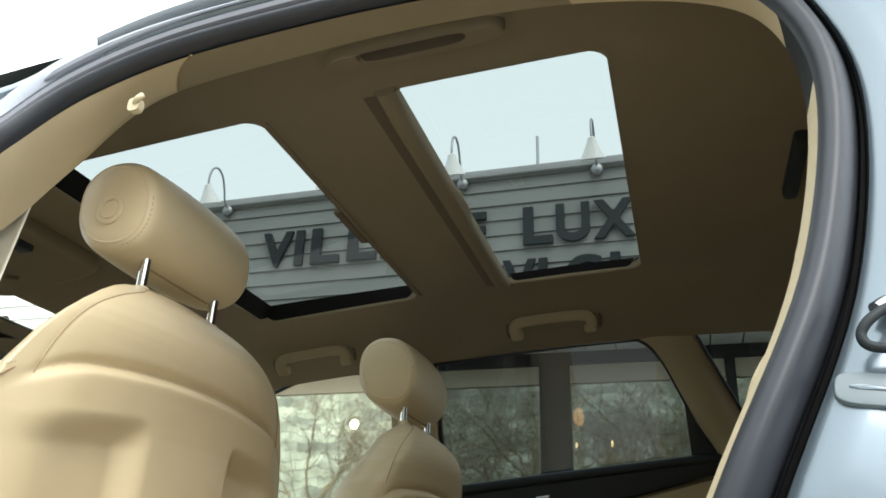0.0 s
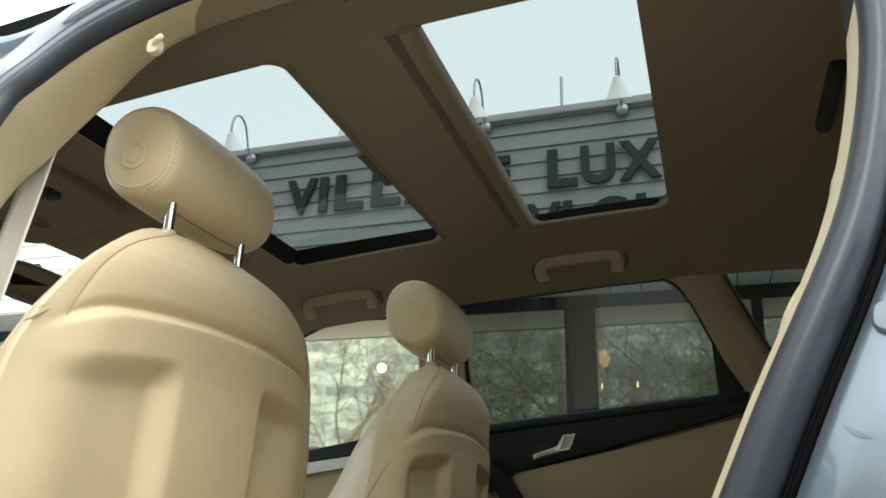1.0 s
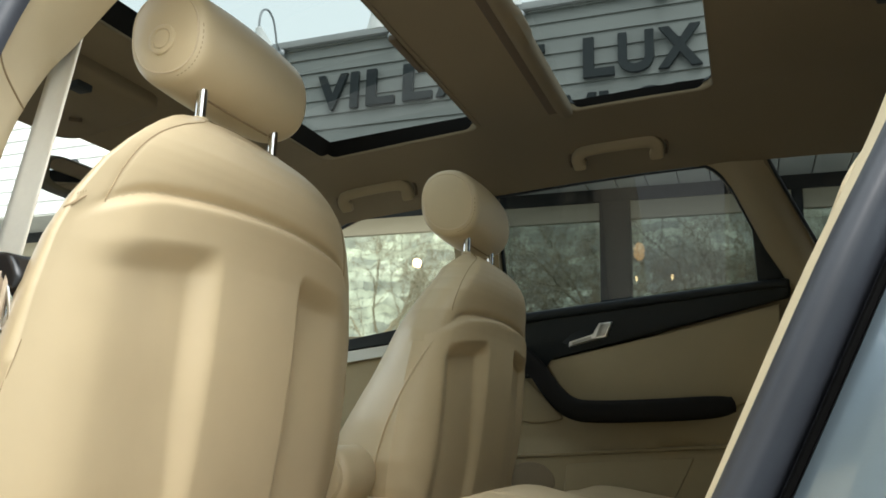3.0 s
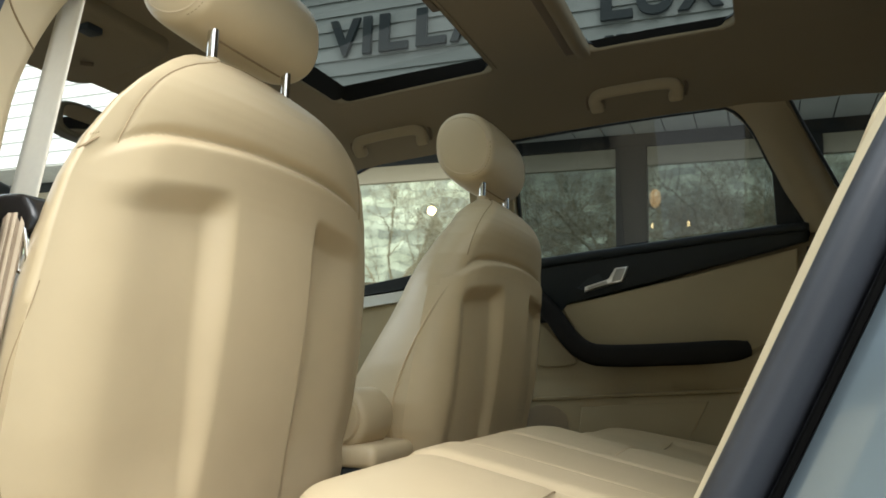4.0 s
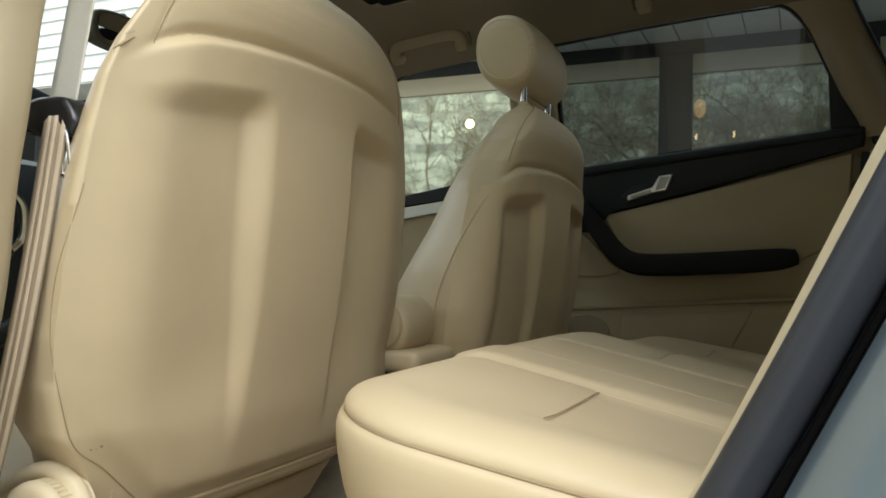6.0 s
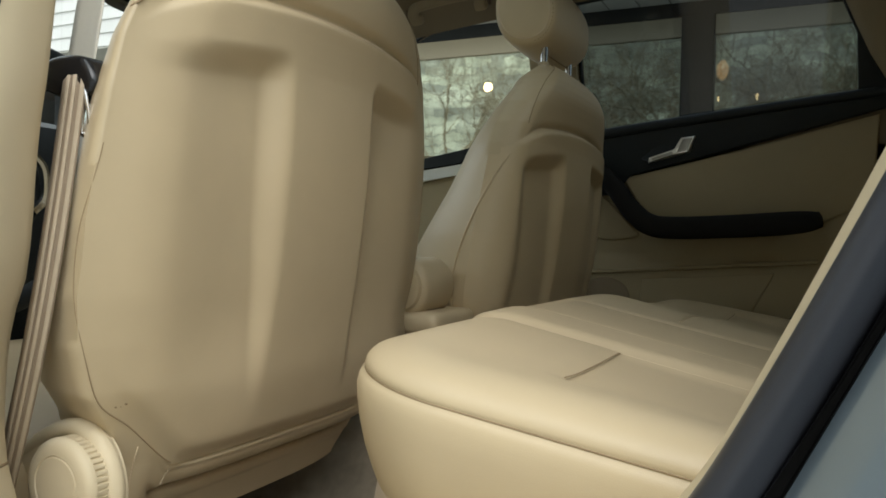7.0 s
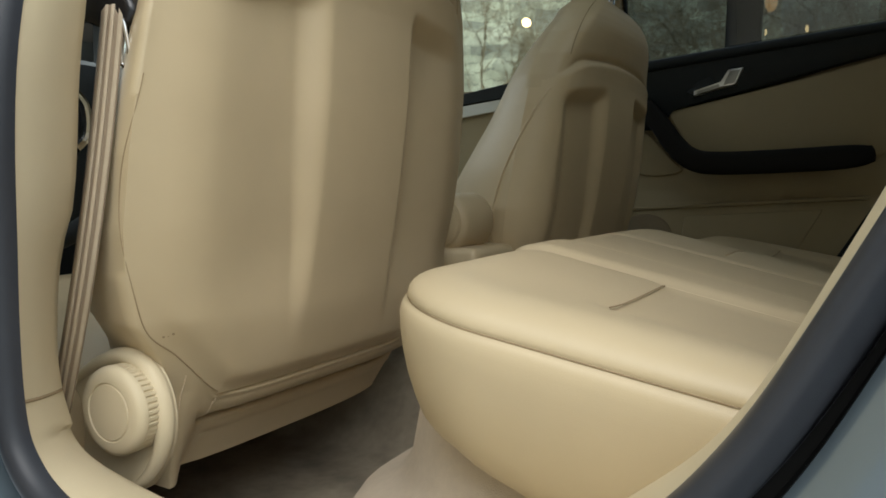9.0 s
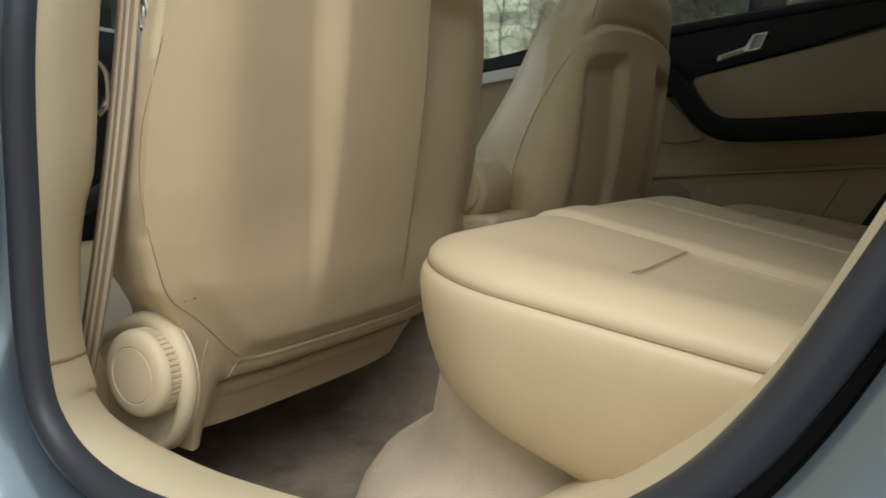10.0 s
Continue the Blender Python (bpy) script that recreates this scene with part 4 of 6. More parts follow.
def backrest(parent, stout, drop=0.0, soft=0.0):
    nu, nf = 156, 40
    levels = [0.396 + 0.001 * k for k in range(104)] + [0.50 + (1.015 - 0.50) * math.sin(math.pi / 2 * k / 260) ** 0.92 for k in range(1, 261)]
    rows = []
    for z in levels:
        w = table(z, HALF)
        row = []
        deep = smooth_table(z, DEPTH) + stout * sstep(1.0165, 0.966, z)
        # a rounded corner towards the doorway, where the shell wraps round
        turn = min(soft, 0.45 * deep)
        last = math.pi - math.asin(turn / deep)
        left = -w * math.cos(last)
        for k in range(nu + 1):
            t = -1 + 2 * k / nu
            u = (inboard(z) if t > 0 else left) * math.copysign(abs(t) ** 0.85, t)
            q = min(1.0, max(0.0, (-u - (w - soft)) / max(1e-6, left - (w - soft)))) if soft else 0.0
            row.append((back_x(u, z, inboard(z) if u > 0 else w, drop) - turn * (1 - math.sqrt(1 - q * q)), u, z))
        edge = row[-1][0]
        slip = row[0][0] - (edge - turn)
        for k in range(1, nf):
            a = last * k / nf
            row.append((edge - deep * math.sin(a) + slip * k / nf, w * math.cos(a), z))
        rows.append(row)

    def flank(e):
        """How far round the edge the shell reaches at a height."""
        return table(e, FLANK)

    def on_shell(i, j):
        z = levels[i]
        if j >= nu:
            return False
        u = (rows[i][j][1] + rows[i][j + 1][1]) / 2
        return shell_low(u) < z < shell_top(u, drop) and abs(u) < (inboard(z) if u > 0 else table(z, HALF)) + min(0.0, flank(z))
    grd = np.array(rows)
    du = np.roll(grd, -1, 1) - np.roll(grd, 1, 1)
    dv = np.gradient(grd, axis=0)
    nor = np.cross(du, dv)
    nor /= np.maximum(np.linalg.norm(nor, axis=2, keepdims=True), 1e-12)
    if nor[140, nu // 2, 0] < 0:
        nor = -nor
    nor[-1] = (0, 0, 1)
    lookup = {(round(p[0], 6), round(p[1], 6), round(p[2], 6)): n for r, q in zip(rows, nor) for p, n in zip(r, q)}
    made = []
    for nm, lab, pick in (("backrest_cushion", "beige leather backrest", False), ("backrest_shell", "moulded beige back panel", True)):
        bm = bmesh.new()
        vs = grid(bm, rows, closed_u=True, mask=lambda i, j, pick=pick: on_shell(i, j) == pick)
        if not pick:
            bm.faces.new(vs[-1])
        loose = [v for v in bm.verts if not v.link_faces]
        bmesh.ops.delete(bm, geom=loose, context="VERTS")
        places = [(round(v.co.x, 6), round(v.co.y, 6), round(v.co.z, 6)) for v in bm.verts]
        ob = part(nm, bm, LEATHER, parent, lab, angle=180)
        near = [lookup.get(p) for p in places]
        if all(n is not None for n in near):
            mid = ob.data.polygons[len(ob.data.polygons) // 2]
            if mid.normal.dot(Vector(near[mid.vertices[0]])) < 0:
                ob.data.flip_normals()
            ob.data.normals_split_custom_set_from_vertices([tuple(n) for n in near])
        made.append(ob)

    def on_skin(v, z, lift):
        """A point at a distance v from the middle, measured round the edge of the backrest."""
        w = table(z, HALF)
        s = math.copysign(1, v)
        if abs(v) <= w:
            return Vector((back_x(v, z, w, drop) + lift, v, z))
        q, deep = abs(v) - w, smooth_table(z, DEPTH) + stout * sstep(1.0165, 0.966, z)
        a = math.asin(min(1.0, q / deep))
        return Vector((back_x(s * w, z, w, drop) - q, s * (w * math.cos(a) + lift), z))
    # the joint all round the shell and the seam over the pillow
    if soft:
        rise = []
        for k in range(26):
            z = 0.535 + (0.842 - 0.535) * k / 25
            i = min(range(len(levels)), key=lambda n: abs(levels[n] - z))
            want = table(z, [(0.53, -0.058), (0.555, -0.067), (0.60, -0.071), (0.657, -0.063), (0.711, -0.044), (0.773, -0.016), (0.826, 0.010), (0.85, 0.024)])
            flank_run = [Vector(p) for p in rows[i][nu + nf // 2:] + rows[i][:nu // 4]]
            for p, q in zip(flank_run, flank_run[1:]):
                if p.x <= want <= q.x and q.x > p.x:
                    rise.append(p.lerp(q, (want - p.x) / (q.x - p.x)) + Vector((0.0002, -0.0010, 0)))
                    break
        for u in (-0.21, -0.19, -0.17, -0.15, -0.11, -0.05, 0.02, 0.09, 0.15, 0.19, 0.22):
            i = min(range(len(levels)), key=lambda n: abs(levels[n] - shell_top(u, drop)))
            rise.append(Vector(min(rows[i][:nu + 1], key=lambda p: abs(p[1] - u))) + Vector((0.0012, -0.0006, 0)))
        for _ in range(6):
            rise = rise[:1] + [(rise[i - 1] + rise[i] * 2 + rise[i + 1]) / 4 for i in range(1, len(rise) - 1)] + rise[-1:]
        bm = bmesh.new()
        tube(bm, spline(rise, 3), 0.0021, 8)
        part("shell_joint", bm, LEATHER, parent, "raised leather edge of the back panel")
    else:
        side = [(table(z, HALF) + e, z) for z, e in FLANK[1:-3]]
        corner = [(0.2185, 0.865), (0.2085, 0.8775), (0.195, shell_top(-0.195)), (0.18, shell_top(-0.18))]
        bottom = (0.0, 0.06, 0.12, 0.145, 0.16, 0.185, 0.205)
        ring = []
        for s in (-1, 1):
            drop = 0.0 if s < 0 else shell_top(0.18) - shell_top(-0.18)
            top = [(s * u, shell_top(s * u)) for u in (0.14, 0.10, 0.06, 0.02)]
            half = [(s * u, shell_low(s * u)) for u in bottom] + [(s * u, z + drop * sstep(0.70, 0.86, z)) for u, z in side + corner] + top
            ring += half if s < 0 else half[::-1]
        around = [on_skin(p.y, p.z, 0.0003) for p in spline([(0, u, z) for u, z in ring[:-1]], 6, True)]
        for _ in range(7):
            around = [(around[i - 1] + around[i] * 2 + around[(i + 1) % len(around)]) / 4 for i in range(len(around))]
        far = max(range(len(around)), key=lambda i: around[i].z - 0.2 * abs(around[i].y))
        around = around[far:] + around[:far]
        around = [p for p in around if p.z < 0.765]
        count = len(around)
        bm = bmesh.new()
        tube(bm, around, lambda t: 0.00042 + 0.0004 * sstep(0.17, 0.12, abs(around[min(count - 1, int(t * count))].y)) + 0.0002 * sstep(0.60, 0.56, around[min(count - 1, int(t * count))].z), 6)
        part("shell_joint", bm, SEAM, parent, "fine dark joint")
    over = [(-smooth_table(z, PILLOW), z) for z in [0.878 + 0.122 * k / 24 for k in range(25)]]
    over = over + [(-0.04, 1.0068), (0.0, 1.0085), (0.04, 1.0068)] + [(-u, z) for u, z in over[::-1] if z > shell_top(-u, drop) + 0.002]
    bm = bmesh.new()
    tube(bm, [on_skin(p.y, p.z, 0.0004) for p in spline([(0, u, z) for u, z in over], 3)], 0.0006, 5)
    part("pillow_seam", bm, SEAM, parent)
    return made


def headrest(parent, cz, rad_x, rad_z, button):
    def section(t, grow=0.0):
        f = (1 - abs(t) ** 22) ** 0.38 if abs(t) < 1 else 0.0
        swell = 0.90 + 0.10 * (1 - t * t)
        rx, rz = rad_x * swell * f + grow, rad_z * swell * f + grow
        return [Vector((-0.023 - 0.006 * math.sin(q) + rx * math.copysign(abs(math.cos(q)) ** 0.92, math.cos(q)), 0.108 * t, cz + rz * math.copysign(abs(math.sin(q)) ** 0.88, math.sin(q))))
                for q in [2 * math.pi * i / 56 for i in range(56)]]
    bm = bmesh.new()
    ts = [math.sin(math.pi / 2 * (-1 + 2 * k / 60)) for k in range(61)][1:-1]
    vs = grid(bm, [section(t) for t in ts], closed_u=True)
    bm.faces.new(vs[0])
    bm.faces.new(vs[-1])
    head = part("headrest", bm, LEATHER, parent, "rounded beige leather headrest", angle=60)
    # piping where the end caps are sewn on
    for s in (-1, 1):
        bm = bmesh.new()
        tube(bm, section(s * 0.955, -0.0004), 0.0012, 6, closed=True)
        part("piping", bm, THREAD, head)
    # round end button on the door side
    if button:
        end = -0.108
        bm = bmesh.new()
        rows = []
        for r, d in ((0.017, 0.004), (0.0165, -0.001), (0.014, -0.0024), (0.0115, -0.0020), (0.0108, -0.0006), (0.010, -0.0018), (0.004, -0.0024)):
            rows.append([(-0.022 + r * math.cos(q), end + d, cz - 0.010 + r * math.sin(q)) for q in [2 * math.pi * i / 32 for i in range(32)]])
        vs = grid(bm, rows, closed_u=True)
        bm.faces.new(vs[-1])
        part("headrest_button", bm, LEATHER, head, "round beige button")
    # seam along the underside, between the posts
    bm = bmesh.new()
    tube(bm, [Vector((-0.004 + 0.002 * math.sin(k / 20 * math.pi), -0.062 + 0.124 * k / 20, cz - rad_z * (0.90 + 0.10 * (1 - ((-0.062 + 0.124 * k / 20) / 0.108) ** 2)) + 0.0012)) for k in range(21)], 0.0013, 6)
    part("under_seam", bm, SEAM, head)
    bm = bmesh.new()
    for k in range(26):
        a, b = section(-0.93)[(44 + k // 2) % 56], section(-0.93)[(45 + k // 2) % 56]
        if k % 2 == 0:
            tube(bm, [a.lerp(b, 0.1), a.lerp(b, 0.6)], 0.0006, 4)
    part("stitching", bm, SEAM, head)
    for s in (-1, 1):
        bm = bmesh.new()
        tube(bm, [Vector((0.0, s * 0.067, 0.98)), Vector((0.001, s * 0.067, 1.0)), Vector((0.002, s * 0.067, cz - 0.02))], 0.0058, 14)
        part("headrest_post", bm, CHROME, parent, "chrome post")
        bm = bmesh.new()
        slab(bm, disc_outline(0.001, s * 0.067, 0.009, 0.009, 20), "z", 0.99, 1.0075, 0.002)
        part("post_collar", bm, LEATHER, parent)


def seat_base(parent):
    bm = bmesh.new()
    rows = []
    for k in range(33):
        t = -1 + 2 * k / 32
        y = 0.26 * t
        f = (1 - abs(t) ** 6) ** (1 / 3) if abs(t) < 1 else 0.05
        row = []
        for i in range(36):
            q = 2 * math.pi * i / 36
            c, s = math.cos(q), math.sin(q)
            row.append((-0.36 + 0.25 * math.copysign(abs(c) ** 0.5, c), y, 0.462 + 0.062 * max(f, 0.3) * math.copysign(abs(s) ** 0.6, s) + 0.02 * c * -1 + 0.02 * sstep(0.6, 1, abs(t)) * (s > 0)))
        rows.append(row)
    vs = grid(bm, rows, closed_u=True)
    bm.faces.new(vs[0])
    bm.faces.new(vs[-1])
    part("seat_cushion", bm, LEATHER, parent, "beige leather seat cushion")
    for y in (-0.20, 0.20):
        bm = bmesh.new()
        box(bm, (-0.58, y - 0.02, 0.295), (-0.30, y + 0.02, 0.33), 0.006)
        box(bm, (-0.50, y - 0.012, 0.325), (-0.32, y + 0.012, 0.375), 0.004)
        part("seat_rail", bm, BLACK, parent, "black seat rail")


def recliner(parent, side):
    """The ribbed recline knob in its moulded side bracket, and the leather skirt behind."""
    y = 0.217 * side
    cx, cz = -0.044, 0.486
    pts = [(-0.19, 0.449), (-0.140, 0.491), (-0.095, 0.520), (-0.056, 0.533), (-0.029, 0.526), (-0.011, 0.506), (-0.004, 0.479), (-0.009, 0.450), (-0.026, 0.422), (-0.046, 0.408), (-0.09, 0.399), (-0.17, 0.404)]
    bm = bmesh.new()
    out = [(p.x, p.z) for p in spline([(x, 0, z) for x, z in pts], 6, True)]
    slab(bm, out, "y", y - side * 0.002, y + side * 0.009, 0.005, 4)
    bracket = part("side_bracket", bm, PLASTIC, parent, "beige moulded side bracket")
    # its raised rounded hood over the knob
    mid = Vector((-0.060, 0, 0.466))
    hood = [Vector((mid.x + (x - mid.x) * 0.915, y + side * 0.0075, mid.z + (z - mid.z) * 0.915)) for x, z in pts[1:10]]
    bm = bmesh.new()
    tube(bm, spline(hood, 6), lambda t: 0.0088 * max(0.12, math.sin(math.pi * t)) ** 0.4, 16)
    part("hood", bm, PLASTIC, bracket)
    # knob: a ribbed collar, a smooth rounded shoulder and a round face set in a fine groove
    bm = bmesh.new()
    ribs, steps = 46, 6
    n = ribs * steps
    rows = []
    for r, d, rib in ((0.0378, 0.0, 0), (0.0378, 0.0025, 1), (0.0380, 0.0170, 1), (0.0383, 0.0184, 0), (0.0382, 0.0205, 0), (0.0374, 0.0228, 0), (0.0355, 0.0250, 0), (0.0325, 0.0264, 0), (0.0280, 0.0270, 0),
                      (0.0252, 0.0272, 0), (0.0246, 0.0262, 0), (0.0236, 0.0262, 0), (0.0230, 0.0272, 0), (0.010, 0.0276, 0)):
        row = []
        for i in range(n):
            q = 2 * math.pi * i / n
            k = r - 0.0017 * rib * (i % steps in (0, 1))
            row.append((cx + k * math.cos(q), y + side * (0.008 + d), cz + k * math.sin(q)))
        rows.append(row)
    vs = grid(bm, rows, closed_u=True)
    bm.faces.new(vs[-1])
    part("recline_knob", bm, PLASTIC, parent, "ribbed beige recline knob", angle=28)


def front_seat(label, x, y, head, knob_side, stout=0.0, drop=0.0, soft=0.0):
    s = thing("bucket_seat", label, "car seat", "front seats", at=(x, y, 0.0))
    backrest(s, stout, drop, soft)
    headrest(s, *head)
    seat_base(s)
    recliner(s, knob_side)
    return s


driver = front_seat("beige leather front seat with moulded back and headrest", 0.0, -0.368, (1.0910, 0.0550, 0.0600, True), -1)
driver.matrix_basis = Matrix.Translation((0.0, -0.366, 0.6)) @ Matrix.Rotation(radians(0.4), 4, "X") @ Matrix.Translation((0, 0, -0.6))
mate = front_seat("beige leather front seat beside the closed far doors", 0.048, 0.345, (1.0955, 0.058, 0.070, False), -1, 0.058, 0.022, 0.040)
mate.scale = (1.06, 1.07, 1.0)
for u0, u1, n in ((-0.191, -0.188, 22), (-0.150, -0.151, 7)):
    bm = bmesh.new()
    z0, z1 = (0.508, 0.440) if n == 22 else (0.479, 0.460)
    for k in range(n):
        t = (k + 0.2) / n
        z, u = z0 + (z1 - z0) * t, u0 + (u1 - u0) * t
        w = table(z, HALF)
        p = Vector((back_x(max(u, -0.98 * w), z, w) + 0.0006, max(u, -0.98 * w), z))
        tube(bm, [p, p + Vector((0, 0, (z1 - z0) / n * 0.6))], 0.0007, 4)
    part("stitching", bm, THREAD, driver, "pale stitches")
# small tag sewn into the outer shoulder, its writing too small to read, and scuffs low on the shell


def on_back(u, z, lift=0.0008):
    return Vector((back_x(u, z, table(z, HALF)) + lift, u, z))


bm = bmesh.new()
tube(bm, spline([(0.0176, -0.2400, 0.8666), (0.0240, -0.2384, 0.8694), (0.0256, -0.2333, 0.8740), (0.0272, -0.2273, 0.8788)], 6), lambda t: 0.0003 + 0.0009 * math.sin(math.pi * t), 6)
part("label_tag", bm, SEAM, driver, "small dark sewn tag")
for k in range(4):
    bm = bmesh.new()
    p = Vector((0.0250 + 0.0005 * k, -0.2348 + 0.0021 * k, 0.8783 + 0.0011 * k))
    tube(bm, [p, p + Vector((0.0, 0.0008, 0.0020))], 0.00045, 5)
    part("tag_bar", bm, SEAM, driver)
for u, z, r in ((-0.2146, 0.5502, 0.0012), (-0.222, 0.5484, 0.0010), (-0.218, 0.5482, 0.0006)):
    bm = bmesh.new()
    bmesh.ops.create_uvsphere(bm, u_segments=8, v_segments=6, radius=r, matrix=Matrix.Translation(on_back(u, z, 0.0)) @ Matrix.Diagonal((0.3, 1.6, 1, 1)))
    part("scuff", bm, SEAM, driver, "small dark scuff")

# ---------------------------------------------------------------- rear bench
bench = thing("rear_bench", "beige leather rear bench seat with stitched panels", "car seat", at=(0.55, 0.0, 0.30))


BX, BY, BR = 0.198, 0.630, 0.085


def bench_front(y):
    """The front edge of the cushion: gently bowed, with round corners."""
    a = abs(y)
    x = BX + 0.016 * (a / 0.6) ** 2 + 0.010 * math.exp(-(y / 0.12) ** 2)
    over = a - (BY - BR)
    if over > 0:
        x += BR - math.sqrt(max(0.0, BR * BR - over * over))
    return x


def bench_z(x, y):
    a = abs(y)
    z = 0.612 - 0.145 * (x - 0.24) + 0.006 - 0.055 * max(0.0, x - 0.25) * sstep(0.61, 0.50, a)
    z += 0.002 * math.exp(-(y / 0.13) ** 4) - 0.036 * sstep(-0.02, 0.30, y)
    for s in SEAMS:
        z -= 0.0030 * math.exp(-((a - s) / 0.005) ** 2)
    # the strip between the side panels and the middle stands a little proud, the panels are sunk
    z += 0.0035 * sstep(0.28, 0.30, a) * sstep(0.38, 0.36, a)
    if 0.38 < a < 0.56:
        ends = sstep(0.38, 0.39, a) * sstep(0.56, 0.53, a)
        z -= 0.0040 * math.exp(-((x - 0.352) / 0.006) ** 2) * ends
        z -= 0.0052 * sstep(0.352, 0.362, x) * ends
    if a < 0.10:
        z -= 0.0030 * math.exp(-((x - 0.352) / 0.005) ** 2)
    return z


SEAMS = (0.13, 0.28, 0.38)
NX = 110
ys = [-BY + BR * (1 - math.cos(math.pi / 2 * k / 22)) for k in range(22)]
ys += [-BY + BR + (2 * BY - 2 * BR) * k / 220 for k in range(221)]
ys += [-y for y in ys[:22]][::-1]
rows = []
for y in ys:
    x0 = bench_front(y)
    row = []
    for i in range(NX + 1):
        x = x0 + (1.0 - x0) * (i / NX) ** 1.35
        dx, dy = x - (BX + 0.016 * (abs(y) / 0.6) ** 2 + 0.010 * math.exp(-(y / 0.12) ** 2)), BY - abs(y)
        e = BR - math.hypot(BR - dx, BR - dy) if dx < BR and dy < BR else min(dx, dy)
        e = max(0.0, e)
        k = 1 - min(1.0, e / 0.045)
        row.append((x, y, bench_z(x, y) + 0.004 - 0.020 * (1 - math.sqrt(max(0.0, 1 - k * k)))))
    rows.append(row)
bm = bmesh.new()
grid(bm, rows)
loop = [Vector(p) for p in rows[0][::-1]] + [Vector(r[0]) for r in rows[1:-1]] + [Vector(p) for p in rows[-1]]
outs = []
for i in range(len(loop)):
    d = loop[min(i + 1, len(loop) - 1)] - loop[max(0, i - 1)]
    v = Vector((d.y, -d.x, 0))
    outs.append(v.normalized() if v.length > 1e-9 else Vector((0, -1, 0)))
if outs[0].y > 0:
    outs = [-v for v in outs]
walls = []
for off, dz in ((0.0, 0.0), (-0.0008, -0.0013), (-0.0006, -0.0021), (0.0022, -0.0038), (0.0038, -0.007), (0.005, -0.012), (0.0045, -0.022), (0.0025, -0.036), (-0.001, -0.052), (-0.006, -0.067), (-0.0105, -0.078), (-0.016, -0.0855), (-0.026, -0.0905), (-0.045, -0.092), (-0.09, -0.092)):
    walls.append([p + v * off + Vector((0, 0, dz * (1 + 2.4 * max(0.0, min(0.25, p.x - 0.27))))) for p, v in zip(loop, outs)])
grid(bm, walls)
bmesh.ops.remove_doubles(bm, verts=bm.verts[:], dist=0.00005)
part("bench_cushion", bm, LEATHER, bench, "beige leather bench cushion", angle=75).matrix_parent_inverse = Matrix.Translation((-0.55, 0, -0.30))
bm = bmesh.new()
tube(bm, [p + v * -0.0006 + Vector((0, 0, -0.0017)) for p, v in zip(loop, outs)], 0.0006, 6)
part("piping", bm, SEAM, bench, "tan piping in the edge groove").matrix_parent_inverse = Matrix.Translation((-0.55, 0, -0.30))
# stitched lines in the grooves
for sy in [q * k for q in SEAMS for k in (-1, 1)]:
    bm = bmesh.new()
    tube(bm, [Vector((x, sy, bench_z(x, sy) + 0.0036)) for x in [0.255 + 0.6 * k / 40 for k in range(41)]], 0.0009, 5)
    part("cushion_seam", bm, THREAD, bench).matrix_parent_inverse = Matrix.Translation((-0.55, 0, -0.30))
for sy in (-1, 1):
    bm = bmesh.new()
    tube(bm, [Vector((0.352, sy * y, bench_z(0.338, sy * y) - 0.0027 + 0.0028 - 0.0006 * math.sin(math.pi * (y - 0.385) / 0.155))) for y in [0.385 + 0.155 * k / 20 for k in range(21)]], lambda t: 0.0006, 5)
    part("cushion_seam", bm, SEAM, bench).matrix_parent_inverse = Matrix.Translation((-0.55, 0, -0.30))
bm = bmesh.new()
tube(bm, [Vector((0.352, y, bench_z(0.352, y) + 0.0060)) for y in [-0.085 + 0.17 * k / 16 for k in range(17)]], 0.0006, 5)
part("cushion_seam", bm, THREAD, bench).matrix_parent_inverse = Matrix.Translation((-0.55, 0, -0.30))
# carpeted base under the bench
bm = bmesh.new()
rows = []
plan = [(0.95, -0.645), (0.6, -0.645), (0.40, -0.645)]
plan += [(0.315 - 0.215 * math.sin(q), -0.43 - 0.215 * math.cos(q)) for q in [math.pi / 2 * k / 12 for k in range(13)]]
plan += [(0.100, -0.3), (0.100, -0.1)]
plan += [(x, -y) for x, y in plan[::-1]]
for i, (x, y) in enumerate(plan):
    a, b = plan[max(0, i - 1)], plan[min(len(plan) - 1, i + 1)]
    v = Vector((-(b[1] - a[1]), b[0] - a[0], 0)).normalized()
    v = v if v.dot(Vector((0.6 - x, -y, 0))) > 0 else -v
    low = 0.02 * sstep(0.35, 0.7, x)
    lid = bench_z(max(x, 0.2), y) + 0.004 - 0.092 * (1 + 2.4 * max(0.0, min(0.25, x - 0.27))) + low
    rows.append([(x + v.x * d, y + v.y * d, z - low) for d, z in ((-0.006, 0.28), (-0.006, 0.35), (-0.003, 0.38), (0.004, 0.400), (0.016, 0.418), (0.032, 0.430), (0.046, 0.437), (0.054, 0.445), (0.062, 0.458), (0.070, lid - 0.026), (0.077, lid - 0.014), (0.090, lid - 0.010), (0.24, lid - 0.009))])
grid(bm, rows)
part("bench_base", bm, CARPET, bench, "carpet-covered seat base").matrix_parent_inverse = Matrix.Translation((-0.55, 0, -0.30))
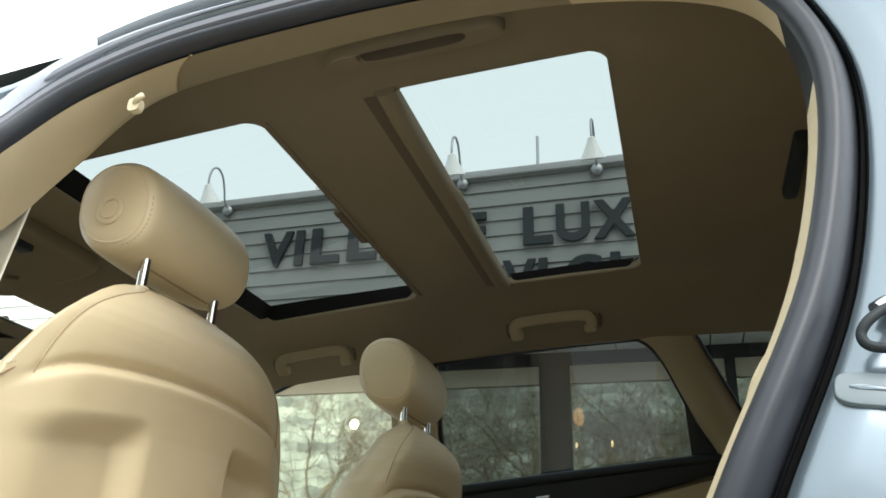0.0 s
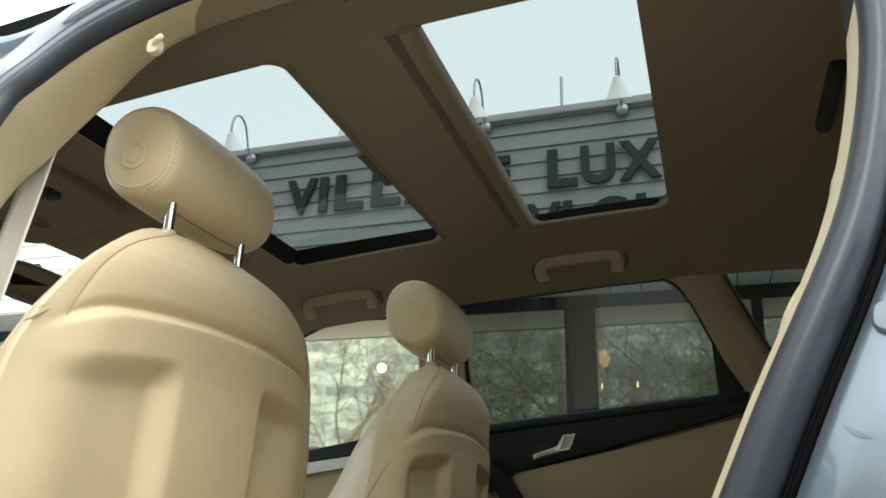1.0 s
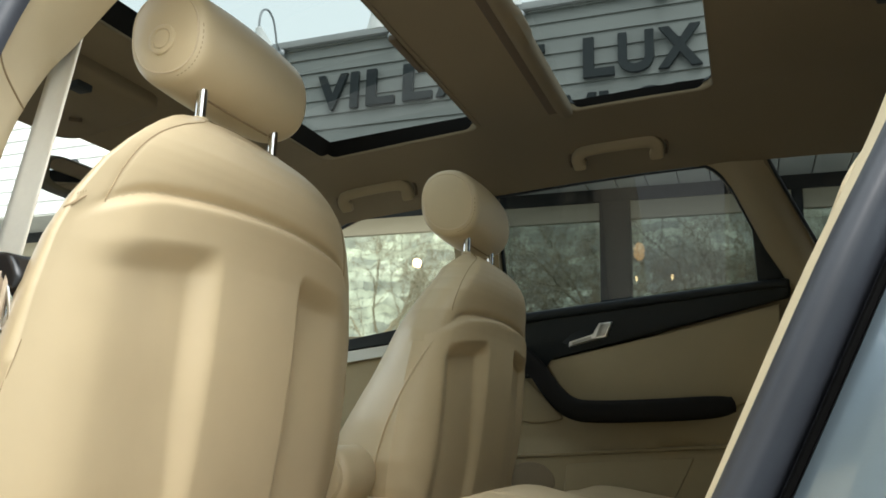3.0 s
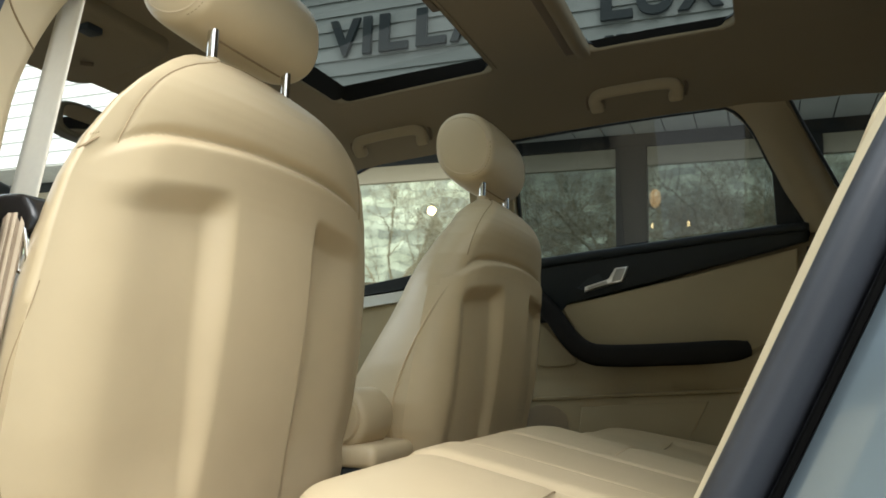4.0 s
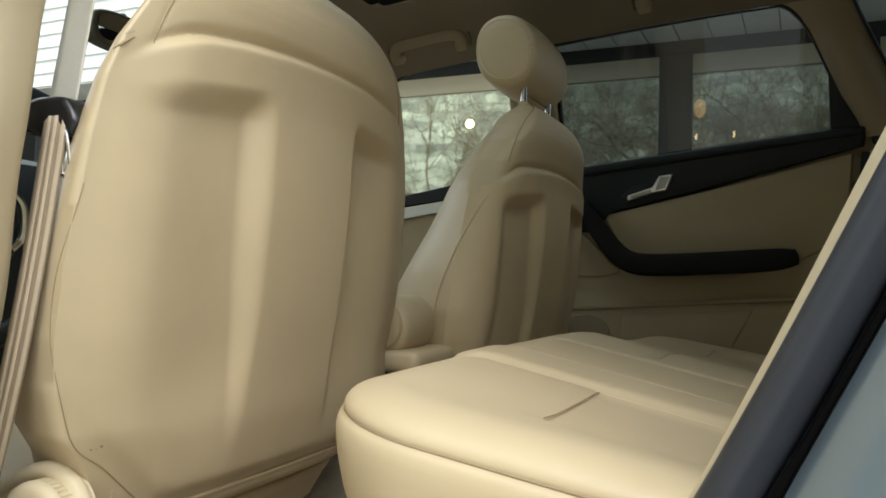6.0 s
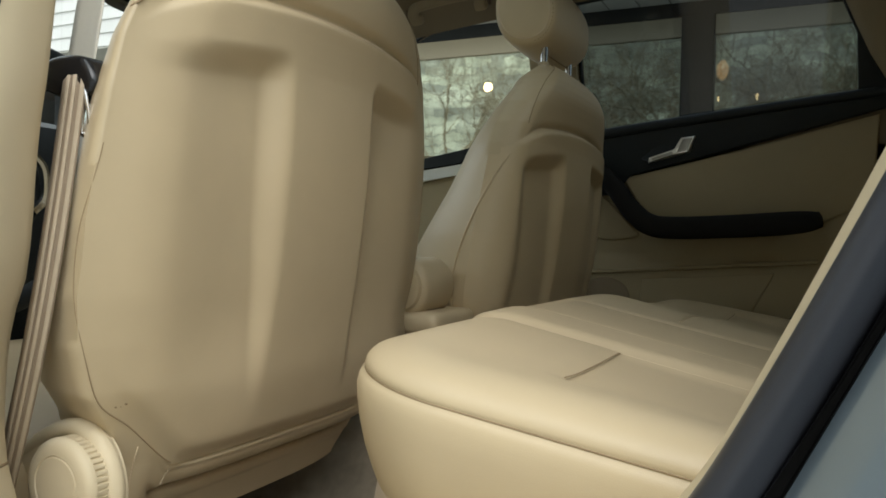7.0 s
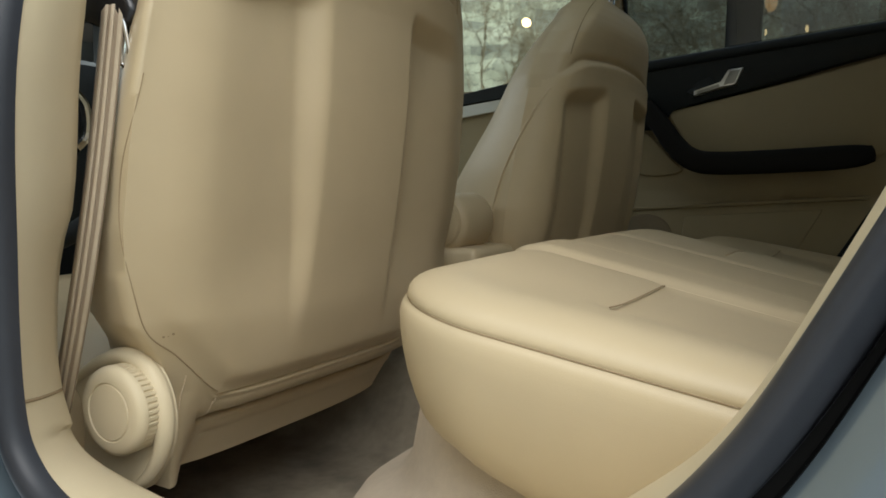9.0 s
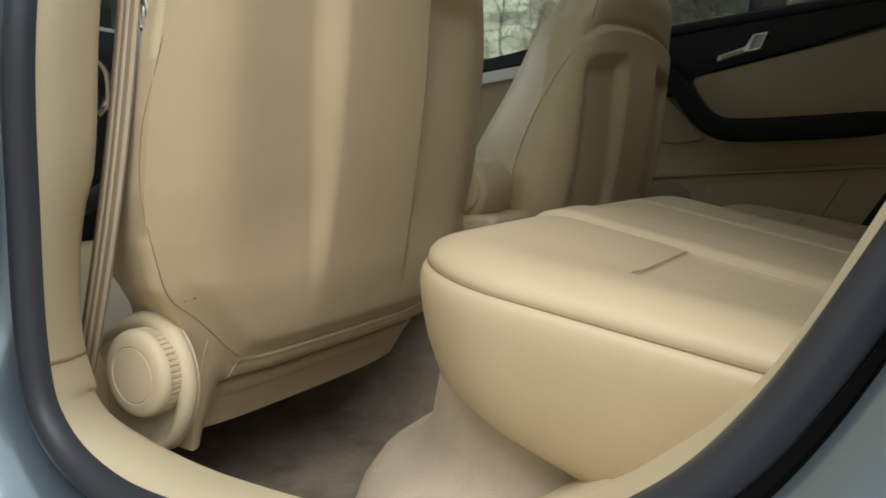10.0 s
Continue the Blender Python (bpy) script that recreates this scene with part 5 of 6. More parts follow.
# beige corner piece between the sill and the bench
bm = bmesh.new()
grid(bm, [[(0.27, -0.655, 0.447), (0.32, -0.655, 0.461), (0.38, -0.655, 0.493), (0.43, -0.655, 0.534)],
          [(0.27, -0.625, 0.446), (0.32, -0.625, 0.466), (0.37, -0.625, 0.494), (0.42, -0.625, 0.520)],
          [(0.285, -0.603, 0.432), (0.32, -0.600, 0.462), (0.35, -0.600, 0.486), (0.40, -0.602, 0.496)],
          [(0.30, -0.590, 0.40), (0.33, -0.590, 0.44), (0.36, -0.590, 0.47), (0.40, -0.590, 0.48)]])
part("sill_corner", bm, PLASTIC, car, "beige plastic corner under the bench")
# backrest and headrests, mostly behind the doorway's rear edge
bm = bmesh.new()
rows = []
for k in range(41):
    y = -0.60 + 1.2 * k / 40
    e = 1 - (abs(y) / 0.60) ** 12
    rows.append([(0.86 + 0.02 * (1 - e), y, 0.50), (0.80, y, 0.56), (0.79, y, 0.62), (0.83, y, 0.75), (0.87, y, 0.86), (0.90, y, 0.91 * 1.0), (0.93, y, 0.925), (0.97, y, 0.92), (1.0, y, 0.88), (0.97, y, 0.5)])
grid(bm, rows)
part("bench_backrest", bm, LEATHER, bench, "beige leather rear backrest").matrix_parent_inverse = Matrix.Translation((-0.55, 0, -0.30))

for y in (-0.34, 0.34):
    hr = thing("rear_headrest", "beige leather rear headrest", "headrest", "rear headrests", at=(0.90, y, 0.92))
    bm = bmesh.new()
    rows = []
    for k in range(21):
        t = -1 + 2 * k / 20
        f = max(0.0, (1 - abs(t) ** 5)) ** 0.4 if abs(t) < 1 else 0.02
        rows.append([(0.0 + 0.045 * max(f, .05) * math.cos(q), 0.12 * t, 0.075 + 0.06 * max(f, .05) * math.copysign(abs(math.sin(q)) ** 0.7, math.sin(q))) for q in [2 * math.pi * i / 28 for i in range(28)]])
    vs = grid(bm, rows, closed_u=True)
    bm.faces.new(vs[0])
    bm.faces.new(vs[-1])
    part("cushion", bm, LEATHER, hr)
    for s in (-0.06, 0.06):
        bm = bmesh.new()
        tube(bm, [Vector((0, s, -0.02)), Vector((0, s, 0.04))], 0.006, 10)
        part("post", bm, CHROME, hr)

# ---------------------------------------------------------------- seat belt, its guide
seat_belt = thing("seat_belt", "beige striped seat belt webbing running beside the front seat", "seat belt", at=(-0.05, -0.60, 0.80))


def webbing(name, top, bottom, w_top, w_low, mat, y_off=0.0, part_of=(0, 1), fold=0.0, bow=(0, 0, 0)):
    """A band of webbing between two points, with a slight sag; part_of is its share of the width."""
    bm = bmesh.new()
    a, b = Vector(top), Vector(bottom)
    rows = []
    for k in range(25):
        t = k / 24
        c = a.lerp(b, t) + Vector(bow) * math.sin(math.pi * t)
        w = w_top + (w_low - w_top) * t
        lean = Vector((1, -0.15 if b.z > 0.7 else 0.1, 0)).normalized()
        row = []
        for j in range(7):
            f = part_of[0] + (part_of[1] - part_of[0]) * j / 6
            p = c + lean * (w * (f - 0.5)) + Vector((0, y_off + fold * math.sin(f * math.pi), 0))
            row.append(p)
        rows.append(row)
    grid(bm, rows)
    ob = part(name, bm, mat, seat_belt)
    ob.matrix_parent_inverse = Matrix.Translation((0.05, 0.60, -0.80))
    m = ob.modifiers.new("thickness", "SOLIDIFY")
    m.thickness = 0.0012
    return ob


webbing("webbing", (-0.101, -0.512, 1.12), (-0.064, -0.588, 0.82), 0.040, 0.042, WEB_PALE, fold=0.004)
webbing("lower_webbing", (-0.0270, -0.620, 0.812), (-0.1150, -0.620, 0.44), 0.024, 0.024, WEB_DARK, fold=-0.002, bow=(0.040, -0.024, 0))
for f in ((0.30, 0.42), (0.58, 0.70), (0.86, 1.0)):
    webbing("pale_stripe", (-0.0270, -0.620, 0.812), (-0.1150, -0.620, 0.44), 0.024, 0.024, WEB, y_off=-0.0014, part_of=f, fold=-0.002, bow=(0.040, -0.024, 0))
guide = thing("belt_guide", "black plastic belt guide with a wire clip on the seat shoulder", "belt guide", at=(-0.05, -0.61, 0.815))
bm = bmesh.new()
out = [(p.x, p.z) for p in spline([(-0.074, 0, 0.815), (-0.068, 0, 0.824), (-0.050, 0, 0.829), (-0.024, 0, 0.828), (-0.014, 0, 0.822), (-0.005, 0, 0.808), (-0.010, 0, 0.798), (-0.020, 0, 0.796), (-0.034, 0, 0.801), (-0.046, 0, 0.797), (-0.060, 0, 0.801), (-0.070, 0, 0.805)], 5, True)]
slab(bm, out, "y", -0.598, -0.622, 0.006, 4)
part("guide_body", bm, GLOSSY, guide, "glossy black guide").matrix_parent_inverse = Matrix.Translation((0.05, 0.61, -0.815))
bm = bmesh.new()
tube(bm, spline([(-0.016, -0.621, 0.802), (-0.011, -0.622, 0.790), (-0.007, -0.622, 0.772), (-0.007, -0.622, 0.764), (-0.014, -0.622, 0.764), (-0.016, -0.622, 0.770), (-0.015, -0.621, 0.790), (-0.018, -0.620, 0.800)], 5), 0.0015, 8)
part("wire_clip", bm, CHROME, guide, "bright wire clip").matrix_parent_inverse = Matrix.Translation((0.05, 0.61, -0.815))

# ---------------------------------------------------------------- roof fittings


def grab_handle(label, x0, x1, y, side):
    """A folded grab handle: a bar on two legs, in a shallow recess; side is the way it faces."""
    xm = (x0 + x1) / 2
    z = roof_z(xm, y)
    slope = (roof_z(x1, y) - roof_z(x0, y)) / (x1 - x0)
    h = thing("grab_handle", label, "grab handle", "grab handles", at=(xm, y, z))
    half = (x1 - x0) / 2

    def put(u, v, d):
        """u along the car, v up the roof's curve, d away from it."""
        return Vector((u, side * (-0.80 * d - 0.62 * v), slope * u + 0.78 * v - 0.62 * d))
    path = spline([(-half + 0.012, 0, -0.024), (-half + 0.010, 0, -0.008), (-half + 0.020, 0, 0.004), (-half + 0.045, 0, 0.008), (0, 0, 0.009), (half - 0.045, 0, 0.008), (half - 0.020, 0, 0.004), (half - 0.010, 0, -0.008), (half - 0.012, 0, -0.024)], 6)
    bm = bmesh.new()
    rows = []
    n = len(path)
    for i, p in enumerate(path):
        a, b = path[max(0, i - 1)], path[min(n - 1, i + 1)]
        d = (b - a).normalized()
        nr = Vector((-d.z, 0, d.x))
        row = []
        for k in range(14):
            q = 2 * math.pi * k / 14
            c = p + nr * (0.0130 * math.copysign(abs(math.cos(q)) ** 0.7, math.cos(q)))
            row.append(put(c.x, c.z, 0.009 + 0.007 * math.copysign(abs(math.sin(q)) ** 0.7, math.sin(q))))
        rows.append(row)
    vs = grid(bm, rows, closed_u=True)
    bm.faces.new(vs[0])
    bm.faces.new(vs[-1])
    part("grip", bm, HANDLE, h, "beige grip")
    for s in (-1, 1):
        bm = bmesh.new()
        out = disc_outline(s * (half - 0.013), -0.024, 0.014, 0.012, 24, 4)
        rows = [[put(u, v, d) for u, v in [(s * (half - 0.013) + (a - s * (half - 0.013)) * k, -0.024 + (b + 0.024) * k) for a, b in out]] for d, k in ((-0.002, 1.0), (0.006, 1.0), (0.010, 0.9), (0.011, 0.6))]
        vs = grid(bm, rows, closed_u=True)
        bm.faces.new(vs[-1])
        part("mount", bm, HANDLE, h)
    # dark tube where the recess edge lies in shade
    bm = bmesh.new()
    line = []
    for i, p in enumerate(path):
        a, b = path[max(0, i - 1)], path[min(n - 1, i + 1)]
        d = (b - a).normalized()
        c = p + Vector((-d.z, 0, d.x)) * 0.0185
        line.append(put(c.x, c.z, 0.0006))
    tube(bm, line, 0.0028, 6)
    part("recess_rim", bm, RECESSDARK, h, "dark tube coloured as the recess edge's shade")
    return h


grab_handle("beige grab handle above the far rear window", 0.203, 0.385, 0.495, 1)
grab_handle("beige grab handle above the far front window", -0.345, -0.165, 0.495, 1)


def flush_handle(label, x0, x1, y):
    """A folded-away handle: a low plate with a finger slot."""
    xm, half = (x0 + x1) / 2, (x1 - x0) / 2
    z = roof_z(xm, y)
    slope = (roof_z(x1, y) - roof_z(x0, y)) / (x1 - x0)
    h = thing("grab_handle", label, "grab handle", "grab handles", at=(xm, y, z))

    def put(u, v, d):
        return Vector((u, 0.966 * v + 0.26 * d, slope * u + 0.26 * v - 0.966 * d + 0.002))
    n = 48
    outer = [(half * math.copysign(abs(math.cos(q)) ** 0.55, math.cos(q)), 0.023 * math.copysign(abs(math.sin(q)) ** 0.75, math.sin(q))) for q in [2 * math.pi * k / n for k in range(n)]]
    slot = [(half * 0.60 * math.copysign(abs(math.cos(q)) ** 0.35, math.cos(q)), -0.008 + 0.0135 * math.copysign(abs(math.sin(q)) ** 0.45, math.sin(q))) for q in [2 * math.pi * k / n for k in range(n)]]
    rows = [[put(u, v, 0.0) for u, v in outer], [put(u * 0.995, v * 0.97, 0.010) for u, v in outer], [put(u * 0.975, v * 0.90, 0.0150) for u, v in outer],
            [put(u, v, 0.0160) for u, v in slot], [put(u * 0.99, v, 0.0148) for u, v in slot], [put(u * 0.985, v, 0.0148 - 0.0145 * sstep(0.006, -0.012, v)) for u, v in slot]]
    # shallow floor: the shade of a deep slot is put into its colour
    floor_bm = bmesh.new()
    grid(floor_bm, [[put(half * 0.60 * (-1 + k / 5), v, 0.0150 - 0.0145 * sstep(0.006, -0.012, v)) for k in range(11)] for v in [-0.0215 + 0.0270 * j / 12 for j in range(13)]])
    part("slot_floor", floor_bm, SLOTSHADE, h, "slot floor coloured dark for a deep slot's shade")
    bm = bmesh.new()
    grid(bm, rows, closed_u=True)
    part("grip", bm, LINING, h, "beige folded grip with a finger slot", angle=50)
    return h


flush_handle("beige folded grab handle above the open doorway", 0.185, 0.392, -0.432)

# coat hook on the near pillar
hook = thing("coat_hook", "small beige plastic coat hook on pillar trim", "coat hook", at=(0.070, -0.575, 1.131))
bm = bmesh.new()
slab(bm, disc_outline(0.0, 0.0, 0.0085, 0.0095, 24, 3), "y", -0.006, 0.006, 0.003, 3)
part("hook_cap", bm, PLASTIC, hook)
bm = bmesh.new()
tube(bm, spline([(0.001, -0.004, 0.002), (0.006, -0.008, 0.004), (0.010, -0.008, 0.007), (0.011, -0.006, 0.010)], 4), 0.0042, 10)
part("hook_arm", bm, PLASTIC, hook)

hook.scale = (0.75, 0.75, 0.75)

# sun visor, mirror, black belt slot in the roof
visor = thing("sun_visor", "beige sun visor folded up against the headlining", "sun visor", at=(-0.50, -0.28, 1.19))
bm = bmesh.new()
out = corner_rect((-0.595, -0.385, -0.52, -0.055), 0.04, 6)
rows = []
for ins, dz in ((0, 0.0), (0, -0.014), (0.004, -0.020), (0.012, -0.022)):
    pts = corner_rect((-0.595 + ins, -0.385 - ins, -0.52 + ins, -0.055 - ins), 0.04, 6)
    rows.append([(x + 0.50, y + 0.28, roof_z(x) + dz - 1.19) for x, y in pts])
vs = grid(bm, rows, closed_u=True)
bm.faces.new(vs[-1])
part("visor_board", bm, LINING, visor)
bm = bmesh.new()
box(bm, (0.062, 0.058, -0.001), (0.088, 0.088, 0.012), 0.003)
part("visor_clip", bm, BLACK, visor, "black clip")
# dark stub for the shade in the visor's notch
bm = bmesh.new()
tube(bm, [Vector((-0.010, 0.138, -0.014)), Vector((0.002, 0.154, -0.012))], 0.0035, 8)
part("visor_pin", bm, RECESSDARK, visor)
mirror = thing("rear_view_mirror", "beige-grey framed rear-view mirror on the windscreen", "mirror", at=(-0.62, 0.034, 1.122))
bm = bmesh.new()
slab(bm, disc_outline(0.0, 0.0, 0.115, 0.034, 40, 4), "x", -0.03, 0.0, 0.008, 4)
part("mirror_housing", bm, material("olive_grey_plastic", (0.10, 0.09, 0.06), 0.5, vary=0.05), mirror)
bm = bmesh.new()
slab(bm, disc_outline(0.0, 0.0, 0.105, 0.027, 40, 4), "x", -0.002, 0.0015, 0.0)
part("mirror_face", bm, MIRROR, mirror, "mirror glass")
bm = bmesh.new()
tube(bm, [Vector((-0.02, 0, 0.0)), Vector((-0.06, 0, 0.05))], 0.010, 10)
part("mirror_stalk", bm, BLACK, mirror)
bm = bmesh.new()
box(bm, (0.714, -0.10, 1.285), (0.735, 0.08, 1.31), 0.008)
part("belt_slot", bm, BLACK, car, "black belt outlet in the roof")

# ---------------------------------------------------------------- front of the cabin
wheel = thing("steering_wheel", "black leather steering wheel with a bright rim insert", "steering wheel", at=(-0.50, -0.36, 0.745))
bm = bmesh.new()
rim_pts = [Vector((0.35 * 0.185 * math.sin(t), 0.185 * math.cos(t), 0.94 * 0.185 * math.sin(t))) for t in [2 * math.pi * k / 48 for k in range(48)]]
tube(bm, rim_pts, 0.016, 12, closed=True)
part("wheel_rim", bm, BLACK, wheel)
bm = bmesh.new()
slab(bm, disc_outline(0, 0, 0.07, 0.06, 32, 3), "x", -0.03, 0.0, 0.012)
for s in (-1, 1):
    box(bm, (-0.02, min(s * 0.06, s * 0.18), -0.02), (-0.005, max(s * 0.06, s * 0.18), 0.012), 0.004)
part("wheel_hub", bm, BLACK, wheel)
bm = bmesh.new()
tube(bm, spline([(0.004, 0.05, 0.05), (0.006, 0.065, 0.03), (0.006, 0.066, -0.01), (0.004, 0.05, -0.03)], 6), 0.006, 8)
part("wheel_trim", bm, CHROME, wheel, "bright trim loop")
bm = bmesh.new()
tube(bm, [Vector((-0.02, 0, 0)), Vector((-0.30, 0, -0.08))], 0.04, 12)
part("steering_column", bm, BLACK, wheel)
dash = thing("dashboard", "black soft-plastic dashboard under the windscreen", "dashboard", at=(-0.9, 0.0, 0.30))
bm = bmesh.new()
rows = []
for k in range(21):
    y = -0.68 + 1.36 * k / 20
    rows.append([(0.10, y, 0.10), (0.18, y, 0.34), (0.20, y, 0.50), (0.17, y, 0.57), (0.08, y, 0.60 - 0.01 * math.cos(y * 9)), (-0.2, y, 0.60), (-0.45, y, 0.58), (-0.45, y, 0.0)])
grid(bm, rows)
part("dash_top", bm, BLACK, dash)
bm = bmesh.new()
grid(bm, [[(-0.62 - 0.75 * k / 6, -0.62 + 1.24 * j / 8, 1.19 - 0.29 * k / 6) for j in range(9)] for k in range(7)])
screen = part("windscreen", bm, CLEAR, car, "clear windscreen")
screen.visible_shadow = False
console = thing("centre_console", "beige centre console with padded armrest between the seats", "console", at=(-0.1, 0.0, 0.30))
bm = bmesh.new()
box(bm, (-0.6, -0.085, 0.0), (-0.07, 0.085, 0.20), 0.02, 3)
part("console_body", bm, PLASTIC, console)
bm = bmesh.new()
box(bm, (-0.06, -0.055, 0.252), (0.114, 0.085, 0.286), 0.016, 4)
part("armrest_pad", bm, LEATHER, console, "beige padded lid")
bm = bmesh.new()
box(bm, (-0.06, -0.05, 0.195), (0.108, 0.08, 0.254), 0.006)
part("armrest_hinge", bm, BLACK, console)
bm = bmesh.new()
rows = []
for r, y in ((0.004, -0.055), (0.026, -0.055), (0.0285, -0.054), (0.030, -0.0505), (0.031, -0.048), (0.034, -0.047), (0.0375, -0.043), (0.039, -0.036), (0.039, 0.04), (0.035, 0.05), (0.004, 0.052)):
    rows.append([(0.055 + r * math.cos(q), y, 0.320 + r * 1.12 * math.sin(q)) for q in [2 * math.pi * i / 40 for i in range(40)]])
vs = grid(bm, rows, closed_u=True)
bm.faces.new(vs[0])
bm.faces.new(vs[-1])
box(bm, (-0.33, -0.04, 0.290), (0.05, 0.045, 0.352), 0.025, 4)
part("folding_armrest", bm, LEATHER, console, "rounded beige folding armrest")
# ---------------------------------------------------------------- shop building across the far side
shop = thing("shop_building", "white clapboard shop with charcoal sign letters over dark-framed windows", "building", at=(-3.0, 7.0, 0.0))


def sp(ob, parent=shop):
    ob.matrix_parent_inverse = Matrix.Translation((-parent.location.x, -parent.location.y, -parent.location.z))
    return ob


X0, X1 = -14.0, 5.0
bm = bmesh.new()
box(bm, (X0, 7.03, 3.36), (X1, 7.20, 5.36))
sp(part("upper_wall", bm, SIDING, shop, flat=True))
# lapped boards, each its own piece
PITCH = 0.195
bm = bmesh.new()
me = None
z = 3.38
n = 0
while z < 5.20:
    # one white wall: bright boards left of x -6, shade in the colour elsewhere
    for x0, x1 in ((X0, -9.9), (-9.9, -5.9), (-5.9, -0.2), (-0.2, X1)):
        bm = bmesh.new()
        rows = [[(x, 7.034, z + PITCH + 0.012), (x, 7.022, z + PITCH + 0.010), (x, 7.000, z + 0.004), (x, 6.998, z), (x, 7.012, z - 0.001), (x, 7.034, z)] for x in (x0 + 0.0015, x1 - 0.0015)]
        grid(bm, rows, closed_u=True)
        sp(part("siding_board", bm, SIDING if x0 > -6 else BRIGHTSIDING, shop, flat=True))
    z += PITCH
bm = bmesh.new()
box(bm, (X0, 6.93, 5.31), (X1, 7.22, 5.40), 0.01)
sp(part("roof_edge", bm, TRIMGREY, shop, "grey metal roof edge"))
bm = bmesh.new()
box(bm, (X0, 6.985, 5.285), (X1, 7.03, 5.31), 0.004)
sp(part("frieze_strip", bm, SIDING, shop))
# soffit boards over the recessed windows
for k in range(56):
    x = X0 + (X1 - X0) * k / 56
    bm = bmesh.new()
    box(bm, (x + 0.006, 6.99, 3.345), (x + (X1 - X0) / 56 - 0.006, 7.86, 3.365), 0.003, 1)
    sp(part("soffit_board", bm, EAVES, shop, flat=True))
bm = bmesh.new()
box(bm, (X0, 7.78, 3.19), (X1, 7.90, 3.345), 0.006)
sp(part("window_header", bm, FRAMEDARK, shop, "dark brown window header"))
POSTS = [(-11.0, 0.34), (-7.6, 0.34), (-4.55, 0.10), (-0.985, 0.345), (1.06, 0.10), (3.0, 0.34)]
for x, w in POSTS:
    bm = bmesh.new()
    box(bm, (x, 7.76, 0.12), (x + w, 7.90, 3.19), 0.008)
    sp(part("window_post", bm, FRAMEDARK, shop, "dark brown window post"))
bm = bmesh.new()
box(bm, (X0, 7.74, 0.0), (X1, 7.92, 0.30), 0.01)
sp(part("window_sill", bm, FRAMEDARK, shop))
for (xa, wa), (xb, _) in zip(POSTS, POSTS[1:]):
    bm = bmesh.new()
    grid(bm, [[(x, 7.83, z) for x in (xa + wa - 0.01, xb + 0.01)] for z in (0.29, 3.195)])
    g = sp(part("shop_window", bm, SHOP, shop, "shop window mirroring bare trees", flat=True))
    g.visible_shadow = False
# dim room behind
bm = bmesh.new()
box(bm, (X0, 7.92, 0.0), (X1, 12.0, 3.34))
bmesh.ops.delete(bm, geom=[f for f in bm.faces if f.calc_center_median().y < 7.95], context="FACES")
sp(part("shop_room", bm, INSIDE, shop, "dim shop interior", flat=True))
for (xa, wa), (xb, _) in zip(POSTS, POSTS[1:]):
    bm = bmesh.new()
    box(bm, (xa + wa + 0.004, 7.79, 2.975), (xb - 0.004, 7.815, 3.187), 0.004)
    sp(part("fascia_panel", bm, BULKHEAD, shop, "cream panel over the window"))
bm = bmesh.new()
box(bm, (X0, 7.0, -0.02), (X1, 7.2, 0.0))
for x in (X0, X1 - 0.2):
    box(bm, (x, 7.20, 0.0), (x + 0.2, 12.2, 5.36))
box(bm, (X0, 12.0, 0.0), (X1, 12.2, 5.36))
box(bm, (X0, 7.20, 5.20), (X1, 12.2, 5.34))
sp(part("outer_wall", bm, SIDING, shop, flat=True))

# sign letters, standing proud of the boards
sign = thing("shop_sign", "large charcoal capital letters mounted on white siding", "sign", at=(-2.0, 6.98, 4.4))


def letter(ch, x0, x1, z0, z1):
    cu = bpy.data.curves.new("letter", "FONT")
    cu.body = ch
    cu.size = 1.0
    cu.extrude = 0.03
    cu.offset = 0.032
    cu.fill_mode = "BOTH"
    tmp = bpy.data.objects.new("letter", cu)
    me = bpy.data.meshes.new_from_object(tmp)
    bpy.data.objects.remove(tmp)
    co = np.array([v.co for v in me.vertices])
    lo, hi = co.min(0), co.max(0)
    sx, sz = (x1 - x0) / (hi[0] - lo[0]), (z1 - z0) / (hi[1] - lo[1])
    for v in me.vertices:
        u, w, d = v.co
        v.co = (x0 + (u - lo[0]) * sx + 2.0, -0.015 + d * 0.8, z0 + (w - lo[1]) * sz - 4.4)
    me.materials.append(LETTER)
    ob = new("letter", me)
    ob.parent = sign
    return ob


for ch, x0, x1 in (("V", -4.34, -3.92), ("I", -3.88, -3.77), ("L", -3.66, -3.28), ("L", -3.17, -2.79), ("A", -2.74, -2.30), ("G", -2.24, -1.82), ("E", -1.76, -1.43),
                   ("L", -1.00, -0.66), ("U", -0.62, -0.24), ("X", -0.20, 0.25)):
    letter(ch, x0, x1, 4.38, 4.85)
# second line: only the tops show between the roof and the pane's edge
for ch, x0, x1 in (("V", -1.24, -0.86), ("I", -0.83, -0.73), ("C", -0.53, -0.13), ("I", -0.04, 0.07)):
    letter(ch, x0, x1, 3.74, 4.20)

# gooseneck sign lamps along the roof edge


